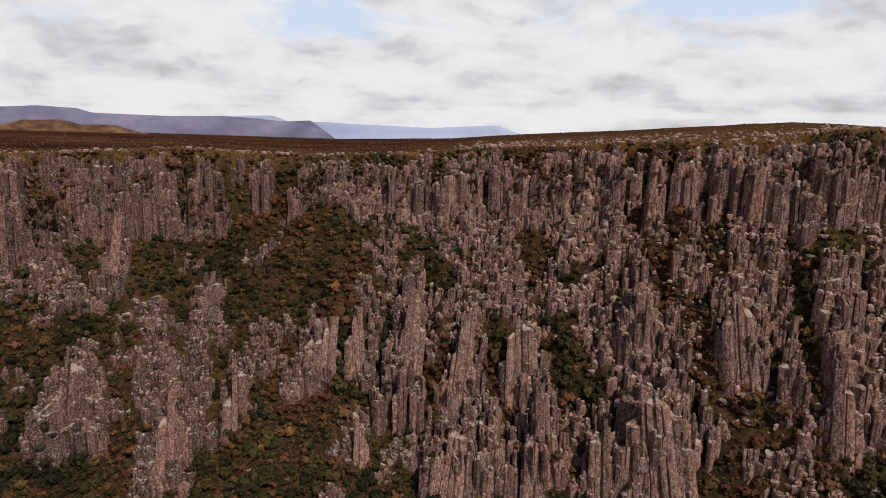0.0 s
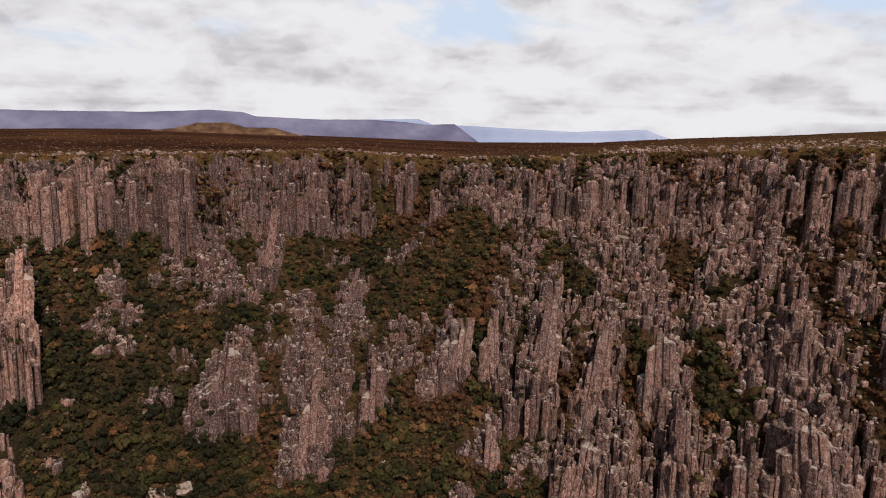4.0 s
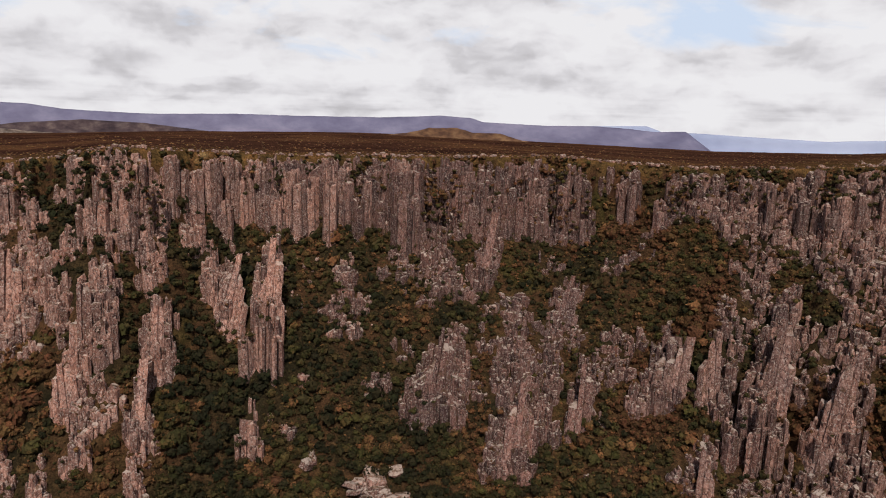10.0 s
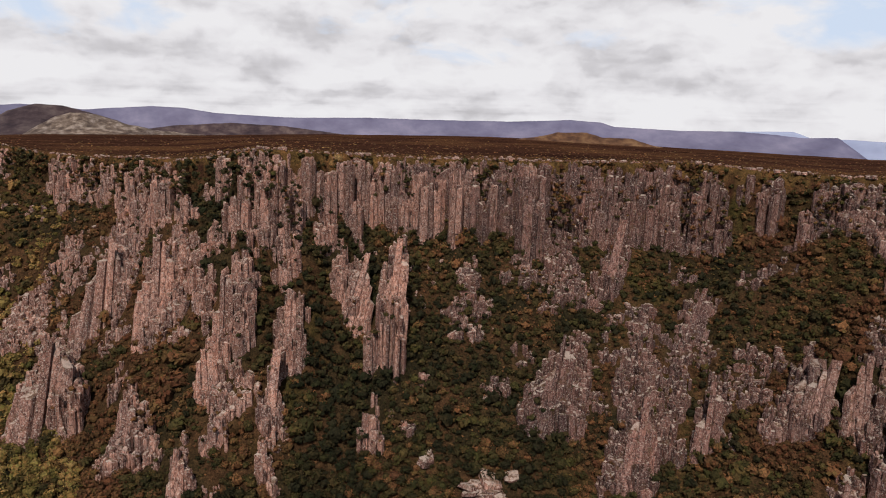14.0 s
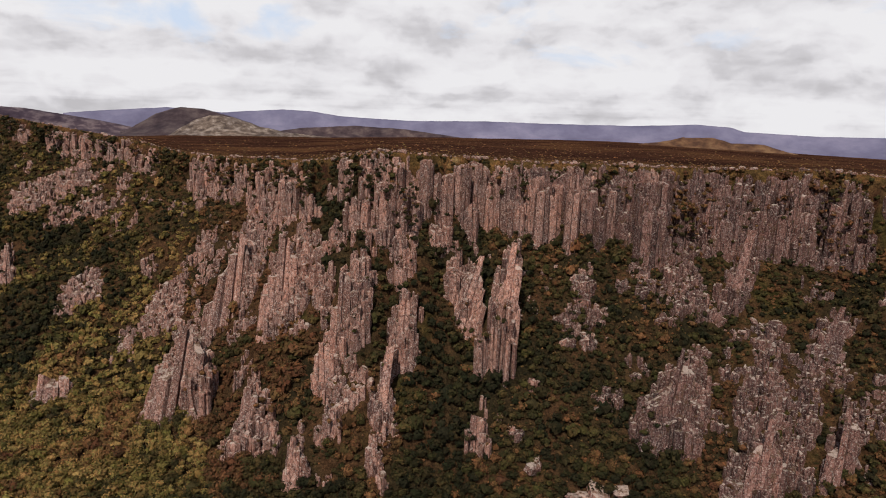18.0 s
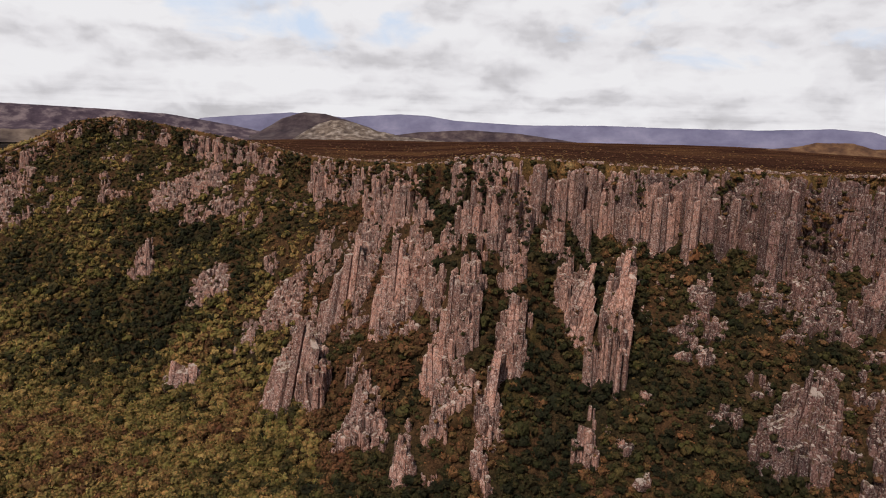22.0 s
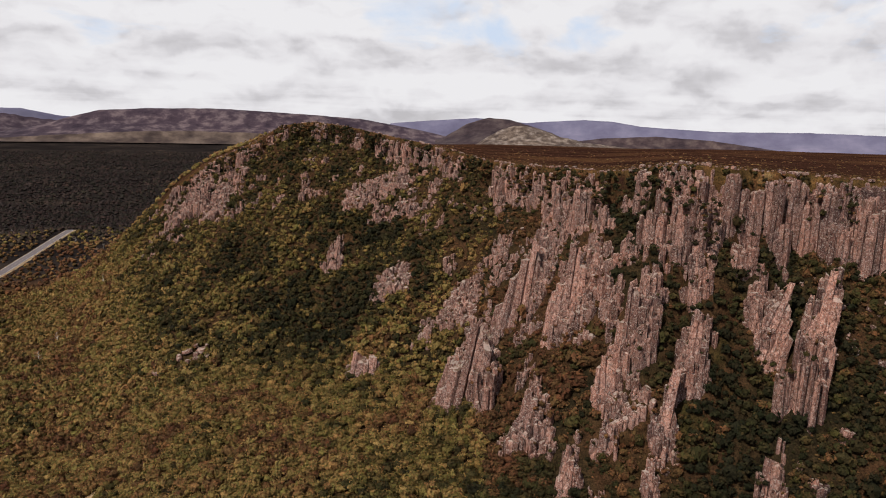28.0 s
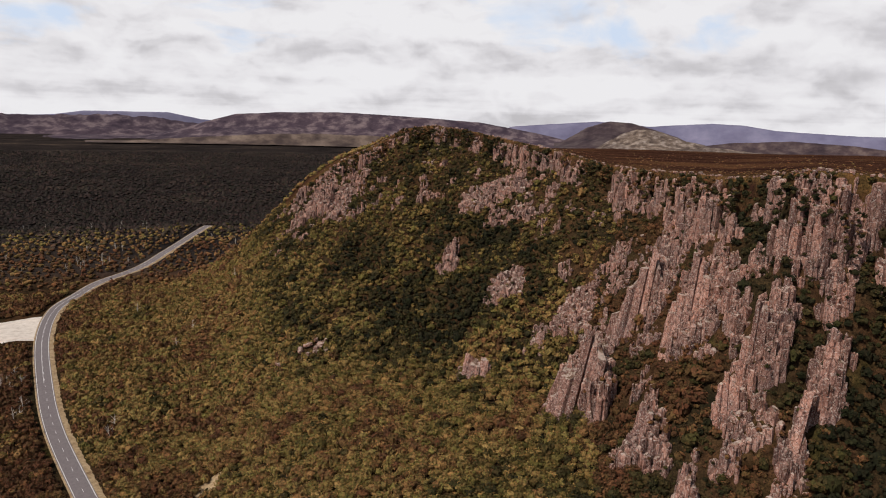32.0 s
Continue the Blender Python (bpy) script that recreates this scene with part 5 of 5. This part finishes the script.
PALE_HAZE = material("far_hazed_blue_range", range_look((0.25, 0.285, 0.40), (0.28, 0.32, 0.44), (0.31, 0.35, 0.47), 0.003), 1.0, 0.0, 1.0, 0.0)


def ridge(name, r, deep, profile, base_e, mat, label, rough=0.06, steps=160, scarp=0.35):
    """A hill or range at distance r whose crest follows (azimuth, elevation) steps; it falls to base_e in front and behind."""
    pa, pe = np.array(profile).T
    if pa[0] > pa[-1]:
        pa, pe = pa[::-1], pe[::-1]
    a = np.linspace(pa[0], pa[-1], steps)
    e = np.interp(a, pa, pe) + rough * (fbm(a * 1.7, a * 0 + r, 7, 4) - 0.5)
    t = np.linspace(0, 1, 44)
    A, T_ = np.meshgrid(a, t, indexing="ij")
    E = np.repeat(e[:, None], len(t), 1)
    crest = EYE[2] + r * np.tan(np.radians(E))
    foot_z = EYE[2] + (r - deep / 2) * math.tan(radians(base_e)) - 5
    up_ = np.where(T_ < 0.5, smooth(T_ / 0.5) ** 1.0 * (1 - scarp) + scarp * smooth((T_ - 0.34) / 0.14), smooth((1 - T_) / 0.5))
    rr = r + (T_ - 0.5) * deep
    X_, Y_ = plan(A, rr)
    gully = (fbm(A * 1.3 + T_ * 1.5, T_ * 4.0, 17, 5) - 0.5) * (1 - np.abs(2 * T_ - 1)) * 0.22 * np.where(np.abs(T_ - 0.5) < 0.06, 0.0, 1.0)
    Z_ = foot_z + np.maximum(crest - foot_z, 2) * np.clip(up_ + gully * (T_ < 0.48), 0, 1)
    ii = np.arange(A.size).reshape(A.shape)
    q = np.stack([ii[:-1, :-1], ii[1:, :-1], ii[1:, 1:], ii[:-1, 1:]], -1).reshape(-1, 4)
    ob = link_mesh(name, np.stack([X_, Y_, Z_], -1).reshape(-1, 3), [q], mat, smooth_on=True)
    return tagged(ob, label, "mountain" if r > 2500 else "hill", kind="structure")


ridge("backdrop_far_range", 4750, 300, ((52, -1.3), (49.8, -0.72), (42.4, -0.47), (41.1, -0.94), (39, -0.89), (35.4, -1.0), (30, -1.14), (24.6, -0.78), (23, -1.35), (21, -1.9)), -2.6, PALE_HAZE, "pale blue distant mountain range under cloud", 0.03)
ridge("backdrop_west_range", 4700, 300, ((150, -1.2), (143.2, -1.1), (139.8, -0.9), (138, -0.6), (132.3, -0.56), (130, -1.0), (126, -1.3)), -2.6, BLUE_HAZE, "bluish distant mountain on the horizon", 0.03)
ridge("backdrop_blue_range", 4400, 700, ((106, -0.9), (103.5, -0.62), (99.1, -0.25), (95.2, -0.5), (90.8, -0.13), (88.6, -0.16), (86.2, -0.5), (80.9, -0.68), (74.4, -0.5), (69.9, -0.52), (63.1, -0.44), (58.6, -0.17), (56.2, -0.27), (55.1, -0.58), (49.9, -0.7), (46.2, -0.61), (43.4, -0.75), (41.9, -0.9), (39.5, -0.8), (37.4, -2.3)), -2.5, BLUE_HAZE, "long flat-topped blue mountain range on the horizon", 0.05, 320)
ridge("backdrop_mesa", 3500, 900, ((152, -2.62), (134, -2.3), (131.2, -1.7), (129.5, -1.11), (127.4, -0.54), (124.1, -0.3), (119.7, -0.17), (115.2, -0.29), (108.4, -0.61), (103.9, -1.3), (101, -1.9), (99, -2.4)), -2.75, MESA, "long dark scrub-covered mesa beyond the plain", 0.06, 260)
GRASS = material("dry_grassland", range_look((0.05, 0.036, 0.032), (0.11, 0.08, 0.064), (0.20, 0.15, 0.115), 0.012), 0.95, 0.3, 2.0)
ridge("backdrop_grassland", 2960, 170, ((138, -2.9), (133, -2.55), (129, -2.25), (125, -2.02), (121, -1.88), (117, -1.95), (113, -2.2), (109, -2.7)), -2.75, GRASS, "pale tan grassland below the dark mesa", 0.1)
ridge("backdrop_low_hills", 3900, 700, ((152, -1.0), (146, -0.85), (141, -0.98), (136, -0.82), (132, -1.05), (128, -1.8)), -2.6, MESA, "low brown hills beyond the forest plain", 0.25, 160)
ridge("dark_hill", 2100, 500, ((102.4, -2.3), (101.2, -1.56), (99.9, -0.76), (98.2, -0.18), (96.5, -0.3), (94.8, -0.75), (93.1, -1.24), (91, -2.1)), -2.4, DOME, "dark rounded hill on the moor", 0.08)
ridge("stony_hill", 1700, 300, ((99.4, -2.5), (98.3, -1.8), (97.3, -1.19), (96.1, -0.71), (94.4, -0.86), (92.7, -1.44), (90.6, -1.86), (86, -2.3)), -2.6, TOR, "pale stony hill with bare rock on the moor", 0.12)
ridge("moor_rise", 1250, 160, ((64, -2.1), (62.6, -1.8), (60.6, -1.48), (59.5, -1.17), (57.2, -1.09), (55.9, -1.45), (53.7, -1.45), (51.9, -1.95), (49.5, -2.3)), -2.5, MOOR, "golden brown rise with a low tor on the moor", 0.08)
ridge("moor_ridge", 2600, 300, ((93.5, -2.4), (92.1, -1.95), (89.2, -1.5), (85.1, -1.2), (81, -1.35), (76.2, -1.9), (74.2, -2.15)), -2.5, DOME, "low dark ridge on the far moor", 0.05)

# ---------- small things ----------
BOULDER_MESHES = []
for v, q, t in BOULDERS:
    ob = link_mesh("boulder", v, [t], ROCK)
    BOULDER_MESHES.append(ob.data)
    bpy.data.objects.remove(ob)


def boulder(az, r, size, label, group, lift=0.3, squat=1.0):
    ob = new("boulder", BOULDER_MESHES[int(rng.integers(0, 10))])
    x, y = plan(az, r)
    z = float(land(np.array([az]), np.array([r]))[0])
    ob.matrix_basis = Matrix.Translation((x, y, z + size * lift)) @ Euler((rng.normal(0, 0.15), rng.normal(0, 0.15), rng.uniform(0, 6.28))).to_matrix().to_4x4() @ Matrix.Diagonal((size * rng.uniform(1.0, 1.6), size * rng.uniform(0.9, 1.2), size * rng.uniform(0.6, 0.9) * squat, 1))
    return tagged(ob, label, "boulder", group=group)


# flat blocks in the bottom of the bowl
for k in range(26):
    boulder(63.6 + rng.normal(0, 1.5), 203.5 + rng.normal(0, 2.2), rng.uniform(1.4, 3.0), "flat pinkish-grey boulder among bushes in the bowl", "boulders in the bowl", 0.5, 0.55)
for k in range(5):
    boulder(69.2 + rng.normal(0, 0.4), 210 + rng.normal(0, 1.5), rng.uniform(0.9, 1.7), "pale boulder half hidden by scrub", "boulders in the bowl", 0.9)
# pale stones that lie open in the forest
for k in range(16):
    boulder(121.9 + rng.normal(0, 1.0), 318 + rng.normal(0, 3.5), rng.uniform(0.7, 1.5), "pale grey stone in a forest gap", "stones in the forest gap", 1.2)

# stones along the plateau rim
n = 1500
sa_ = np.r_[rng.uniform(-8, 28, 800), rng.uniform(28, 120, n - 800)]
sr_ = rim_of(sa_) + np.abs(rng.normal(0, 1, n)) * np.interp(sa_, (0, 26, 32, 100), (90, 60, 7, 6)) - 0.5
sx_, sy_ = plan(sa_, sr_)
ss_ = 0.25 + 0.75 * rng.random(n) ** 3
ob = joined("rim_stones", BOULDERS, rng.integers(0, 10, n), np.stack([sx_, sy_, land(sa_, sr_) + ss_ * 0.3], 1), np.stack([ss_ * 1.2, ss_, ss_ * 0.8], 1), rng.uniform(0, 6.28, n), rng.normal(0, 0.1, (n, 2)), ROCK)
tagged(ob, "pale grey stones scattered on the moor rim", "stones", kind="stuff")

# dead grey trees beside the road
DEADWOOD = material("dead_wood", lambda mk: (ramp(mk, noise_of(mk, 2.0, 4, 0.6, (1, 1, 0.2)), [(0.35, (0.26, 0.22, 0.19)), (0.65, (0.50, 0.45, 0.40))]), None), 0.9)


def snag_mesh(k):
    g = np.random.default_rng(1200 + k)
    v, q = [], []

    def limb(a, b, w0, w1):
        base = len(v)
        bend = (a + b) / 2 + g.normal(0, 0.12, 3)
        for p, w in ((a, w0), (bend, (w0 + w1) / 2), (b, w1)):
            v.extend([p + (math.cos(t) * w, math.sin(t) * w, 0) for t in np.arange(5) * 2 * np.pi / 5])
        q.extend([(base + j * 5 + i, base + j * 5 + (i + 1) % 5, base + j * 5 + 5 + (i + 1) % 5, base + j * 5 + 5 + i) for j in range(2) for i in range(5)])

    parts_ = [(np.zeros(3), np.array([g.normal(0, 0.4), g.normal(0, 0.4), 6.5]), 0.2, 0.05)]
    for _ in range(7):
        z = g.uniform(2.0, 5.6)
        root = parts_[0][1] * z / 6.5
        tip = root + np.array([g.normal(0, 1.5), g.normal(0, 1.5), g.uniform(0.8, 2.2)])
        parts_.append((root, tip, 0.09, 0.03))
    out = []
    for one in parts_:
        v.clear()
        q.clear()
        limb(*one)
        out.append((np.array(v), np.array(q)))
    return out


SNAGS = []
for k in range(4):
    made = []
    for j, (v, q) in enumerate(snag_mesh(k)):
        ob = link_mesh("trunk" if j == 0 else "branch", v, [q], DEADWOOD)
        made.append(ob.data)
        bpy.data.objects.remove(ob)
    SNAGS.append(made)
spots = [(143.2 + rng.normal(0, 0.9), 330 + rng.uniform(-30, 80)) for _ in range(16)] + [(138.5 + rng.normal(0, 2.6), 655 + rng.uniform(-35, 60)) for _ in range(20)] + [(rng.uniform(126, 143), rng.uniform(700, 900)) for _ in range(14)] + [(rng.uniform(126, 139), rng.uniform(300, 520)) for _ in range(6)]
for n, (a, r) in enumerate(spots):
    x, y = plan(a, r)
    d = float(road_near(np.array([x]), np.array([y]))[0][0])
    if d < 9:
        continue
    tree = tagged(new("dead_tree"), "bare bleached grey dead tree among low forest", "tree", group="dead trees by the road")
    tree.matrix_basis = Matrix.Translation((x, y, float(land(np.array([a]), np.array([r]))[0]) - 0.2)) @ Matrix.Rotation(rng.uniform(0, 6.28), 4, "Z") @ Matrix.Diagonal((*([rng.uniform(0.8, 1.3)] * 3), 1))
    for j, me in enumerate(SNAGS[n % 4]):
        ob = new("trunk" if j == 0 else "branch", me)
        ob.parent = tree if j == 0 else stem
        stem = ob if j == 0 else stem

# bare sandy clearing near the road
ga, gr = np.meshgrid(np.linspace(0, 2 * np.pi, 28, endpoint=False), np.linspace(0.02, 1, 7))
cx0, cy0 = plan(130.3, 254)
wob_ = 1 + 0.5 * (fbm(np.cos(ga) * 2 + 5, np.sin(ga) * 2 + 5, 181, 3) - 0.5)
kx, ky = cx0 + np.cos(ga) * gr * 9 * wob_, cy0 + np.sin(ga) * gr * 5 * wob_
kz = land(*polar(kx, ky)) + 0.12
ii = np.arange(ga.size).reshape(ga.shape)
nx_ = np.roll(ii, -1, 1)
ob = link_mesh("bare_ground", np.stack([kx, ky, kz], -1).reshape(-1, 3), [np.stack([ii[:-1], nx_[:-1], nx_[1:], ii[1:]], -1).reshape(-1, 4)], VERGE, smooth_on=True)
tagged(ob, "bare sandy clearing in the forest", "ground", kind="structure")
